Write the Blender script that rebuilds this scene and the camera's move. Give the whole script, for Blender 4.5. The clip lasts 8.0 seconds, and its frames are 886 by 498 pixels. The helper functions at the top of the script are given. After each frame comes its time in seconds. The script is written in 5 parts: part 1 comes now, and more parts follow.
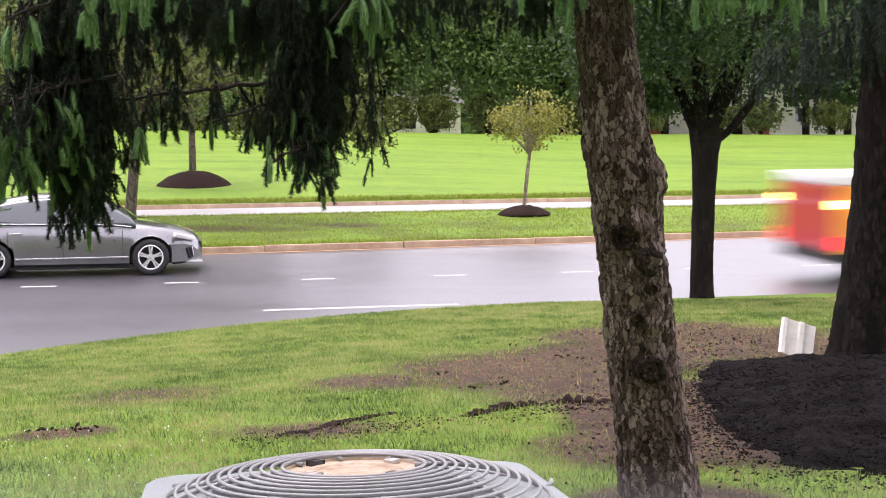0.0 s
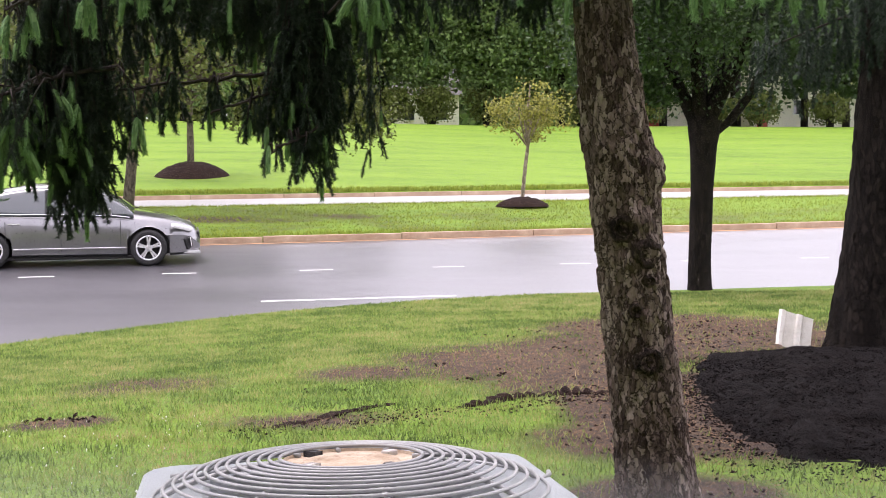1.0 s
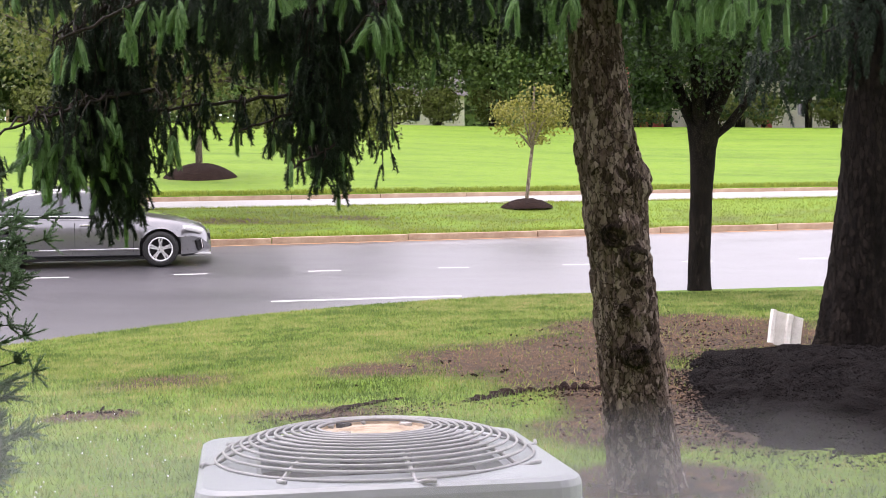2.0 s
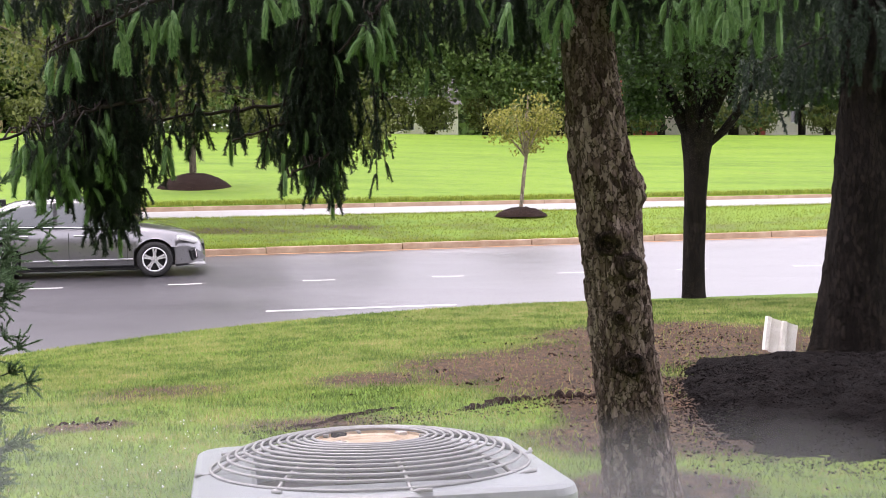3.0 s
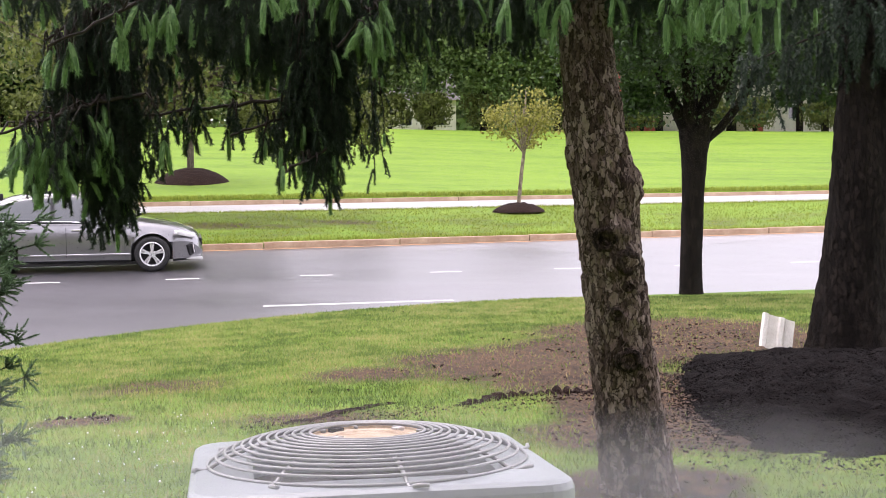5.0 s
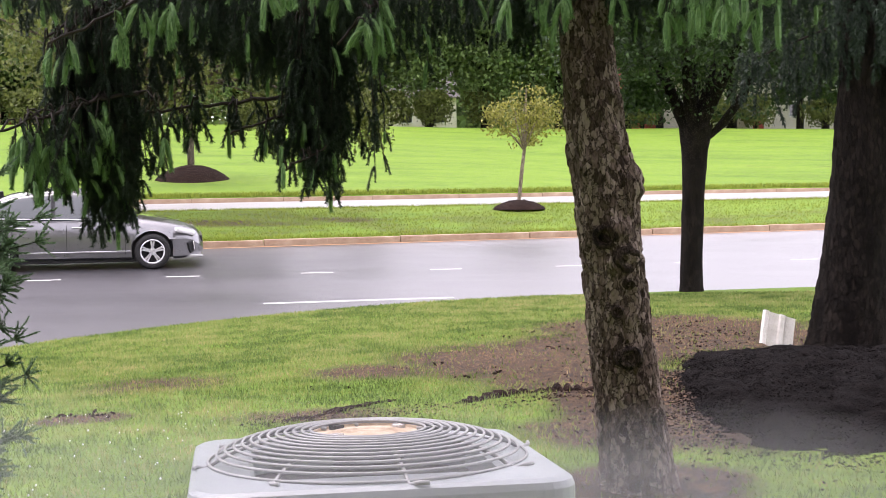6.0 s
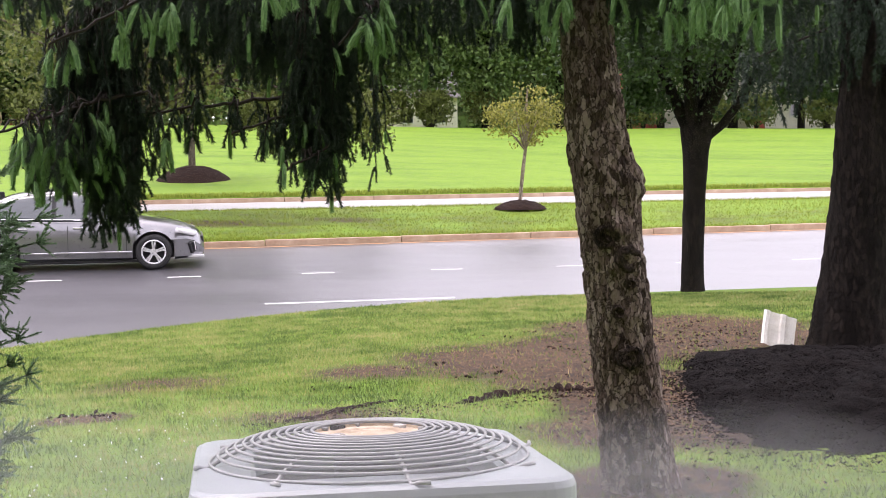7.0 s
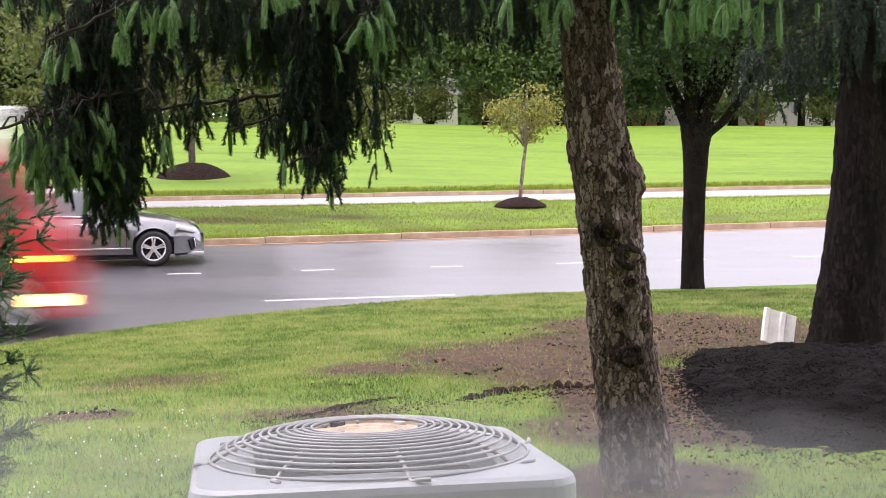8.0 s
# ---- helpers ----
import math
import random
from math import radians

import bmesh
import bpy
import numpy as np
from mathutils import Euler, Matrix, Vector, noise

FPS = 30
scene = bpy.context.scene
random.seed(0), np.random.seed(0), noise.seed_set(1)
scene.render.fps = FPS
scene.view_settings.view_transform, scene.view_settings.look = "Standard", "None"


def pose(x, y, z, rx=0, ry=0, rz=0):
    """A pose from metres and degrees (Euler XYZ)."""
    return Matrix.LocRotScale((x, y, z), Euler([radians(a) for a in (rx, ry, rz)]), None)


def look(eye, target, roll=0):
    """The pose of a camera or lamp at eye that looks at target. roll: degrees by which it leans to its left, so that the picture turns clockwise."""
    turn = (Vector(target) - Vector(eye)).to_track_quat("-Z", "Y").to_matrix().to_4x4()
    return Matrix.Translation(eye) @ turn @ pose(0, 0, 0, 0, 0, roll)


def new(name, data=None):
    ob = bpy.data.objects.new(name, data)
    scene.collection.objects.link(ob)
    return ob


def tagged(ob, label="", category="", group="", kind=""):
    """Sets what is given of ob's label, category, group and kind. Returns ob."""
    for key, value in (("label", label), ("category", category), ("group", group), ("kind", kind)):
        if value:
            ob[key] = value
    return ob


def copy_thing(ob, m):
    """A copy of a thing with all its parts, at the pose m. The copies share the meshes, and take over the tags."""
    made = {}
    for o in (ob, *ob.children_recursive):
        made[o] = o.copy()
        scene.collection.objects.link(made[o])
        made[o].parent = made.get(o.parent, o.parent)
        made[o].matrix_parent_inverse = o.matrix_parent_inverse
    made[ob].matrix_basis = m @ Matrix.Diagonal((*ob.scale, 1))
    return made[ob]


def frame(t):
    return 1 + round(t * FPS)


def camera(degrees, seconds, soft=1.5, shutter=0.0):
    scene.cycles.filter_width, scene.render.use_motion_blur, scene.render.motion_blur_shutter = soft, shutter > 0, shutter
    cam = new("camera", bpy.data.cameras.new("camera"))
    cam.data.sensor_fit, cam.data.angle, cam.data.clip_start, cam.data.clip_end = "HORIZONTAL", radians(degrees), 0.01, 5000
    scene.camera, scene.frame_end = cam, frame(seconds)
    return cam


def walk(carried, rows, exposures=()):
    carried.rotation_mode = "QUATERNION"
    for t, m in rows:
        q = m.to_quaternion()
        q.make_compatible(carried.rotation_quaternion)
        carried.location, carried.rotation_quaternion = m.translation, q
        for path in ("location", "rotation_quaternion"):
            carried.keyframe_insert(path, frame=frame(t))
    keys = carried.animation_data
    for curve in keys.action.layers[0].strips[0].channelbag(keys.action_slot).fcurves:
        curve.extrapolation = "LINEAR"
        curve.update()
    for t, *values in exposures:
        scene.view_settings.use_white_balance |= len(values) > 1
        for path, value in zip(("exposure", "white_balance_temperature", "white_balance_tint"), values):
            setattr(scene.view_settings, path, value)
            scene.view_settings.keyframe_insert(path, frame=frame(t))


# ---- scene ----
cam = camera(36.0, 8.0, soft=0.85, shutter=1.0)

# seconds, step towards the pane, tilt, lean, turn
VIEWS = [
    (0.0, 0.52, -3.06, -0.72, 0.12),
    (0.5, 0.52, -3.30, -0.60, -0.04),
    (1.0, 0.52, -3.42, -0.56, 0.04),
    (1.2, 0.30, -3.46, -0.54, 0.16),
    (1.4, 0.04, -3.51, -0.52, 0.30),
    (1.5, 0.00, -3.512, -0.520, 0.319),
    (3.0, 0.00, -3.047, -0.846, 0.036),
    (3.5, 0.00, -3.005, -0.883, -0.021),
    (4.0, 0.00, -3.054, -0.789, -0.070),
    (4.5, 0.00, -3.144, -0.703, -0.071),
    (6.0, 0.00, -3.350, -0.712, -0.046),
    (6.5, 0.00, -3.345, -0.773, -0.035),
    (7.0, 0.00, -3.344, -0.770, 0.0),
    (7.5, 0.00, -3.387, -0.731, 0.010),
    (8.0, 0.00, -3.463, -0.706, 0.0),
]
walk(cam, [(t, pose(0, d, 1.41 - 0.1 * d, 90 + tilt, 0, turn) @ pose(0, 0, 0, 0, 0, lean)) for t, d, tilt, lean, turn in VIEWS],
     exposures=[(0.0, 1.10, 6500, 28), (8.0, 1.10, 6500, 28)])

# ---- overcast daylight ----
world = bpy.data.worlds.new("overcast_sky")
scene.world = world
world.use_nodes = True
wn = world.node_tree
sky = wn.nodes.new("ShaderNodeTexSky")
sky.sky_type, sky.sun_disc = "NISHITA", False
sky.sun_elevation, sky.sun_rotation = radians(72), radians(315)
sky.dust_density, sky.air_density = 4.0, 1.0
cloud = wn.nodes.new("ShaderNodeMix")
cloud.data_type = "RGBA"
cloud.inputs[0].default_value = 0.75
wn.links.new(sky.outputs[0], cloud.inputs[6])
cloud.inputs[7].default_value = (9.5, 9.7, 9.8, 1)
wn.links.new(cloud.outputs[2], wn.nodes["Background"].inputs[0])
wn.nodes["Background"].inputs[1].default_value = 0.15

sun = new("sun", bpy.data.lights.new("sun", "SUN"))
sun.data.energy, sun.data.angle, sun.data.color = 1.0, radians(30), (1.0, 0.98, 0.95)
sun.matrix_world = look((0, 0, 30), (7, -7, 0))


# ---- materials ----
def nodes_of(name):
    m = bpy.data.materials.new(name)
    m.use_nodes = True
    nt = m.node_tree
    return m, nt, nt.nodes["Principled BSDF"]


def add(nt, kind, **values):
    n = nt.nodes.new(kind)
    for k, v in values.items():
        n.inputs[k.replace("_", " ")].default_value = v
    return n


def noise_of(nt, scale, detail=4.0, rough=0.6, stretch=(1, 1, 1), space="Object"):
    co = nt.nodes.new("ShaderNodeTexCoord")
    mp = nt.nodes.new("ShaderNodeMapping")
    mp.inputs["Scale"].default_value = stretch
    n = add(nt, "ShaderNodeTexNoise", Scale=scale, Detail=detail, Roughness=rough)
    nt.links.new(co.outputs[space], mp.inputs[0])
    nt.links.new(mp.outputs[0], n.inputs["Vector"])
    return n


def ramp_of(nt, source, stops):
    r = nt.nodes.new("ShaderNodeValToRGB")
    el = r.color_ramp.elements
    while len(el) < len(stops):
        el.new(0.5)
    for e, (p, c) in zip(el, stops):
        e.position, e.color = p, (*c, 1)
    nt.links.new(source, r.inputs[0])
    return r


def mixed(nt, factor, a, b, blend="MIX"):
    m = nt.nodes.new("ShaderNodeMix")
    m.data_type, m.blend_type = "RGBA", blend
    for sock, v in ((0, factor), (6, a), (7, b)):
        if isinstance(v, (int, float)):
            m.inputs[sock].default_value = v
        elif isinstance(v, tuple):
            m.inputs[sock].default_value = (*v, 1)
        else:
            nt.links.new(v, m.inputs[sock])
    return m.outputs[2]


def plain(name, dark, light, scale=6.0, rough=0.6, metal=0.0, bump=0.0, bump_scale=None, stretch=(1, 1, 1), coat=0.0, spread=0.08, spec=0.5):
    """A surface that drifts between two colours at two scales, with fine relief."""
    m, nt, b = nodes_of(name)
    big = noise_of(nt, scale, 3.0, 0.55, stretch)
    fine = noise_of(nt, scale * 9, 4.0, 0.65, stretch)
    both = mixed(nt, 0.4, big.outputs[0], fine.outputs[0])
    col = ramp_of(nt, both, [(0.35, dark), (0.65, light)])
    nt.links.new(col.outputs[0], b.inputs["Base Color"])
    rr = nt.nodes.new("ShaderNodeMapRange")
    rr.inputs[3].default_value, rr.inputs[4].default_value = max(0.02, rough - spread), min(1, rough + spread)
    nt.links.new(fine.outputs[0], rr.inputs[0])
    nt.links.new(rr.outputs[0], b.inputs["Roughness"])
    b.inputs["Metallic"].default_value = metal
    b.inputs["Specular IOR Level"].default_value = spec
    b.inputs["Coat Weight"].default_value = coat
    b.inputs["Coat Roughness"].default_value = 0.05
    if bump:
        bp = add(nt, "ShaderNodeBump", Strength=1.0, Distance=bump)
        rel = noise_of(nt, bump_scale or scale * 9, 5.0, 0.65, stretch)
        nt.links.new(rel.outputs[0], bp.inputs["Height"])
        nt.links.new(bp.outputs[0], b.inputs["Normal"])
    return m


def leafy(name, dark, light, rough=0.5, trans=0.25):
    """Leaves or needles: every loose piece has its own shade, and some light passes through."""
    m, nt, b = nodes_of(name)
    g = nt.nodes.new("ShaderNodeNewGeometry")
    col = ramp_of(nt, g.outputs["Random Per Island"], [(0.0, dark), (1.0, light)])
    nt.links.new(col.outputs[0], b.inputs["Base Color"])
    b.inputs["Roughness"].default_value = rough
    b.inputs["Specular IOR Level"].default_value = 0.3
    t = nt.nodes.new("ShaderNodeBsdfTranslucent")
    nt.links.new(col.outputs[0], t.inputs[0])
    mx = nt.nodes.new("ShaderNodeMixShader")
    mx.inputs[0].default_value = trans
    nt.links.new(b.outputs[0], mx.inputs[1])
    nt.links.new(t.outputs[0], mx.inputs[2])
    nt.links.new(mx.outputs[0], nt.nodes["Material Output"].inputs[0])
    return m


def blade_material():
    m = leafy("grass_blades", (0.115, 0.158, 0.045), (0.35, 0.395, 0.14), 0.6, 0.5)
    nt = m.node_tree
    r = [n for n in nt.nodes if n.type == "VALTORGB"][0]
    g = [n for n in nt.nodes if n.type == "NEW_GEOMETRY"][0]
    big = noise_of(nt, 1.1, 4.0, 0.65)
    wide = ramp_of(nt, big.outputs[0], [(0.32, (0, 0, 0)), (0.68, (1, 1, 1))])
    spot = noise_of(nt, 3.4, 4.0, 0.7)
    patches = mixed(nt, 0.4, wide.outputs[0], ramp_of(nt, spot.outputs[0], [(0.38, (0, 0, 0)), (0.64, (1, 1, 1))]).outputs[0])
    nt.links.new(mixed(nt, 0.68, g.outputs["Random Per Island"], patches), r.inputs[0])
    el = r.color_ramp.elements
    el[0].position, el[0].color = 0.26, (0.075, 0.125, 0.030, 1)
    el[1].position, el[1].color = 0.90, (0.46, 0.36, 0.19, 1)
    for at, colour in ((0.50, (0.19, 0.265, 0.062, 1)), (0.70, (0.33, 0.335, 0.12, 1))):
        e = el.new(at)
        e.color = colour
    return m


def glow(name, color, strength):
    m, nt, b = nodes_of(name)
    b.inputs["Base Color"].default_value = (*color, 1)
    b.inputs["Emission Color"].default_value = (*color, 1)
    b.inputs["Emission Strength"].default_value = strength
    return m


def ground_material():
    """Grass ground: lush and worn patches, straw and bare earth under the spruces, darkened for their shade."""
    m, nt, b = nodes_of("grass_ground")
    co = nt.nodes.new("ShaderNodeTexCoord")
    fine = noise_of(nt, 9.0, 6.0, 0.7)
    blade = noise_of(nt, 60.0, 4.0, 0.7, (1, 0.35, 1))
    patch = noise_of(nt, 0.5, 4.0, 0.6)
    green = ramp_of(nt, blade.outputs[0], [(0.3, (0.10, 0.19, 0.014)), (0.7, (0.205, 0.325, 0.026))])
    # mown swathes, finer streaks and tufts
    mow = noise_of(nt, 0.33, 5.0, 0.7, (0.3, 1.3, 1))
    tuft = noise_of(nt, 3.2, 6.0, 0.75, (0.5, 1.0, 1))
    swathe = ramp_of(nt, mixed(nt, 0.45, mow.outputs[0], tuft.outputs[0]), [(0.36, (0.50, 0.58, 0.5)), (0.5, (0.86, 0.92, 0.8)), (0.62, (1.12, 1.06, 1.1))])
    green2 = mixed(nt, 1.0, green.outputs[0], swathe.outputs[0], "MULTIPLY")
    straw = ramp_of(nt, fine.outputs[0], [(0.3, (0.016, 0.010, 0.007)), (0.5, (0.044, 0.026, 0.015)), (0.7, (0.14, 0.082, 0.04))])
    # the worn strip runs under the trees, where needles have fallen; its dark soil paints their shade too
    sep = nt.nodes.new("ShaderNodeSeparateXYZ")
    nt.links.new(co.outputs["Object"], sep.inputs[0])

    def band(axis, mid, half):
        a = nt.nodes.new("ShaderNodeMath"); a.operation = "SUBTRACT"; a.inputs[1].default_value = mid
        nt.links.new(sep.outputs[axis], a.inputs[0])
        d = nt.nodes.new("ShaderNodeMath"); d.operation = "DIVIDE"; d.inputs[1].default_value = half
        nt.links.new(a.outputs[0], d.inputs[0])
        q = nt.nodes.new("ShaderNodeMath"); q.operation = "MULTIPLY"
        nt.links.new(d.outputs[0], q.inputs[0]); nt.links.new(d.outputs[0], q.inputs[1])
        return q.outputs[0]

    def worn(x, y, rx, ry, weight):
        s = nt.nodes.new("ShaderNodeMath"); s.operation = "ADD"
        nt.links.new(band(0, x, rx), s.inputs[0]); nt.links.new(band(1, y, ry), s.inputs[1])
        e = nt.nodes.new("ShaderNodeMath"); e.operation = "SUBTRACT"; e.inputs[0].default_value = 1.0
        nt.links.new(s.outputs[0], e.inputs[1])
        c = nt.nodes.new("ShaderNodeMath"); c.operation = "MAXIMUM"; c.inputs[1].default_value = 0.0
        nt.links.new(e.outputs[0], c.inputs[0])
        f = nt.nodes.new("ShaderNodeMath"); f.operation = "MULTIPLY"; f.inputs[1].default_value = weight
        nt.links.new(c.outputs[0], f.inputs[0])
        return f.outputs[0]

    total = None
    for x, y, rx, ry, weight in WORN_AND_SHADED:
        w = worn(x, y, rx, ry, weight)
        if total is None:
            total = w
        else:
            s = nt.nodes.new("ShaderNodeMath"); s.operation = "MAXIMUM"
            nt.links.new(total, s.inputs[0]); nt.links.new(w, s.inputs[1])
            total = s.outputs[0]
    mask = nt.nodes.new("ShaderNodeMath"); mask.operation = "MULTIPLY_ADD"
    mask.inputs[1].default_value = 0.8
    nt.links.new(total, mask.inputs[0])
    p2 = mixed(nt, 0.45, patch.outputs[0], fine.outputs[0])
    nt.links.new(p2, mask.inputs[2])
    k = ramp_of(nt, mask.outputs[0], [(0.56, (0, 0, 0)), (0.80, (1, 1, 1))])
    nt.links.new(mixed(nt, k.outputs[0], green2, straw.outputs[0]), b.inputs["Base Color"])
    b.inputs["Roughness"].default_value = 0.75
    b.inputs["Specular IOR Level"].default_value = 0.2
    bp = add(nt, "ShaderNodeBump", Strength=0.8, Distance=0.03)
    nt.links.new(blade.outputs[0], bp.inputs["Height"])
    nt.links.new(bp.outputs[0], b.inputs["Normal"])
    return m


# worn ground, and tree shade painted as dark soil: middle x, y and half widths
WORN_AND_SHADED = [(-0.55, 11.2, 0.8, 0.9, 0.62), (0.7, 11.8, 1.6, 2.3, 0.70), (2.5, 14.2, 1.8, 3.2, 1.0), (1.5, 8.8, 0.95, 2.3, 1.1), (1.0, 10.0, 0.9, 1.2, 0.62), (1.7, 12.9, 1.4, 2.2, 0.8), (1.0, 7.6, 0.7, 1.0, 0.6),
        (-2.35, 8.7, 0.45, 0.4, 0.62), (-2.3, 10.9, 0.9, 1.0, 0.36), (-0.8, 8.6, 0.8, 0.5, 0.45), (0.95, 6.1, 0.6, 0.6, 0.7),
        (0.0, 33.5, 90.0, 5.5, 0.16), (-5.0, 33.0, 3.0, 1.2, 0.40), (-2.3, 34.0, 1.6, 1.1, 0.42)]

M_GROUND = ground_material()


def asphalt_material():
    m, nt, b = nodes_of("wet_asphalt")
    big = noise_of(nt, 0.4, 4.0, 0.6, (0.25, 1.0, 1))
    grit = noise_of(nt, 90.0, 4.0, 0.7)
    col = ramp_of(nt, mixed(nt, 0.5, big.outputs[0], grit.outputs[0]), [(0.3, (0.045, 0.044, 0.048)), (0.7, (0.10, 0.098, 0.105))])
    nt.links.new(col.outputs[0], b.inputs["Base Color"])
    rr = ramp_of(nt, big.outputs[0], [(0.3, (0.28,) * 3), (0.75, (0.46,) * 3)])
    nt.links.new(rr.outputs[0], b.inputs["Roughness"])
    # wet coat graded along x: a stronger sky reflection set in towards the right
    co = nt.nodes.new("ShaderNodeTexCoord")
    sep = nt.nodes.new("ShaderNodeSeparateXYZ")
    nt.links.new(co.outputs["Object"], sep.inputs[0])
    wet = nt.nodes.new("ShaderNodeMapRange")
    wet.inputs[1].default_value, wet.inputs[2].default_value = -6.0, 5.0
    wet.inputs[3].default_value, wet.inputs[4].default_value = 0.12, 1.0
    nt.links.new(sep.outputs[0], wet.inputs[0])
    nt.links.new(wet.outputs[0], b.inputs["Specular IOR Level"])
    nt.links.new(wet.outputs[0], b.inputs["Coat Weight"])
    b.inputs["Coat Roughness"].default_value = 0.42
    bp = add(nt, "ShaderNodeBump", Strength=0.25, Distance=0.004)
    nt.links.new(grit.outputs[0], bp.inputs["Height"])
    nt.links.new(bp.outputs[0], b.inputs["Normal"])
    return m


def bark_material(name, dark, mid, light, cell=22.0, crack=0.5, depth=0.016):
    """Scaly bark: small upright plates of differing shade, parted by dark ragged cracks, with grain on the plates."""
    m, nt, b = nodes_of(name)
    co = nt.nodes.new("ShaderNodeTexCoord")
    mp = nt.nodes.new("ShaderNodeMapping")
    mp.inputs["Scale"].default_value = (1, 1, 0.5)
    nt.links.new(co.outputs["Object"], mp.inputs[0])
    bend = noise_of(nt, cell * 0.55, 5.0, 0.7)
    away = nt.nodes.new("ShaderNodeVectorMath"); away.operation = "MULTIPLY_ADD"
    away.inputs[1].default_value = (0.07, 0.07, 0.07)
    nt.links.new(bend.outputs["Color"], away.inputs[0]); nt.links.new(mp.outputs[0], away.inputs[2])
    gap = add(nt, "ShaderNodeTexVoronoi", Scale=cell)
    gap.feature = "DISTANCE_TO_EDGE"
    plate = add(nt, "ShaderNodeTexVoronoi", Scale=cell)
    for v in (gap, plate):
        nt.links.new(away.outputs[0], v.inputs["Vector"])
    ragged = noise_of(nt, cell * 2.0, 4.0, 0.7)
    wide = nt.nodes.new("ShaderNodeMath"); wide.operation = "MULTIPLY_ADD"; wide.inputs[1].default_value = -0.07
    nt.links.new(ragged.outputs[0], wide.inputs[0]); nt.links.new(gap.outputs[0], wide.inputs[2])
    both = ramp_of(nt, wide.outputs[0], [(0.0, (0, 0, 0)), (0.045, (1, 1, 1))]).outputs[0]
    grey = nt.nodes.new("ShaderNodeRGBToBW")
    nt.links.new(plate.outputs["Color"], grey.inputs[0])
    fine = noise_of(nt, 130.0, 5.0, 0.7, (1, 1, 0.35))
    stain = noise_of(nt, 3.5, 5.0, 0.65, (1, 1, 0.6))
    tone = mixed(nt, 0.3, mixed(nt, 0.55, fine.outputs[0], stain.outputs[0]), grey.outputs[0])
    col = ramp_of(nt, tone, [(0.36, dark), (0.48, mid), (0.62, light)])
    nt.links.new(mixed(nt, crack, col.outputs[0], mixed(nt, both, dark, col.outputs[0])), b.inputs["Base Color"])
    b.inputs["Roughness"].default_value = 0.9
    b.inputs["Specular IOR Level"].default_value = 0.12
    hh = mixed(nt, 0.35, mixed(nt, 0.3, both, grey.outputs[0]), fine.outputs[0])
    bp = add(nt, "ShaderNodeBump", Strength=1.0, Distance=depth)
    nt.links.new(hh, bp.inputs["Height"])
    nt.links.new(bp.outputs[0], b.inputs["Normal"])
    return m


M_ROAD = asphalt_material()
# wet far road: the sky's glare is put in as a pale base colour
M_GLARE_ROAD = plain("glare_paled_road", (0.30, 0.295, 0.29), (0.40, 0.395, 0.39), 0.5, 0.35, bump=0.003)
M_KERB = plain("kerb_concrete", (0.29, 0.185, 0.115), (0.49, 0.365, 0.25), 3.0, 0.7, bump=0.004)
M_LINE = plain("road_paint", (0.62, 0.62, 0.6), (0.85, 0.85, 0.83), 12.0, 0.4, bump=0.001)
M_RUST = plain("kerb_line_paint", (0.42, 0.20, 0.08), (0.6, 0.34, 0.17), 4.0, 0.6)
M_BARK = bark_material("spruce_bark", (0.035, 0.023, 0.019), (0.165, 0.120, 0.103), (0.335, 0.268, 0.236), 37.0, 0.85, 0.02)
# near-black, so that the crowns' shade sits in the bark colour
M_BARK_SHADED = bark_material("shaded_bark", (0.005, 0.004, 0.003), (0.014, 0.011, 0.009), (0.026, 0.020, 0.016), 24.0, 0.7, 0.03)
M_KNOT = bark_material("knot_bark", (0.010, 0.007, 0.006), (0.045, 0.031, 0.026), (0.12, 0.088, 0.072), 60.0, 0.7, 0.02)
M_BARK_GREY = bark_material("smooth_bark", (0.05, 0.04, 0.03), (0.10, 0.085, 0.065), (0.16, 0.135, 0.10))
M_BARK_PALE = bark_material("pale_bark", (0.14, 0.11, 0.08), (0.24, 0.2, 0.15), (0.36, 0.3, 0.23))
M_MULCH = plain("dark_mulch", (0.003, 0.0027, 0.0026), (0.016, 0.0125, 0.0115), 14.0, 0.95, bump=0.05, bump_scale=40, spec=0.08)
M_MULCH_RED = plain("brown_mulch", (0.012, 0.007, 0.006), (0.042, 0.025, 0.019), 10.0, 0.95, bump=0.04, bump_scale=25, spec=0.1)
M_NEEDLE = leafy("old_needles", (0.008, 0.018, 0.011), (0.036, 0.066, 0.036), 0.5, 0.14)
M_TIP = leafy("young_needles", (0.10, 0.22, 0.075), (0.27, 0.46, 0.18), 0.5, 0.3)
M_JUNIPER = leafy("juniper_needles", (0.07, 0.13, 0.07), (0.20, 0.31, 0.17), 0.55, 0.3)
M_TWIG = plain("twig_wood", (0.012, 0.009, 0.007), (0.035, 0.024, 0.018), 30.0, 0.85, bump=0.002)
M_LEAF = leafy("maple_leaves", (0.018, 0.042, 0.010), (0.05, 0.10, 0.022), 0.45, 0.25)
M_LEAF_GOLD = leafy("yellow_green_leaves", (0.11, 0.12, 0.022), (0.36, 0.35, 0.08), 0.5, 0.35)
M_LEAF_MID = leafy("mid_green_leaves", (0.055, 0.075, 0.015), (0.17, 0.20, 0.05), 0.5, 0.35)
M_LEAF_FAR = leafy("far_leaves", (0.06, 0.11, 0.035), (0.20, 0.29, 0.09), 0.5, 0.45)
M_BLADE = blade_material()
M_FAR_BLADE = leafy("median_blades", (0.13, 0.19, 0.022), (0.30, 0.36, 0.055), 0.6, 0.5)
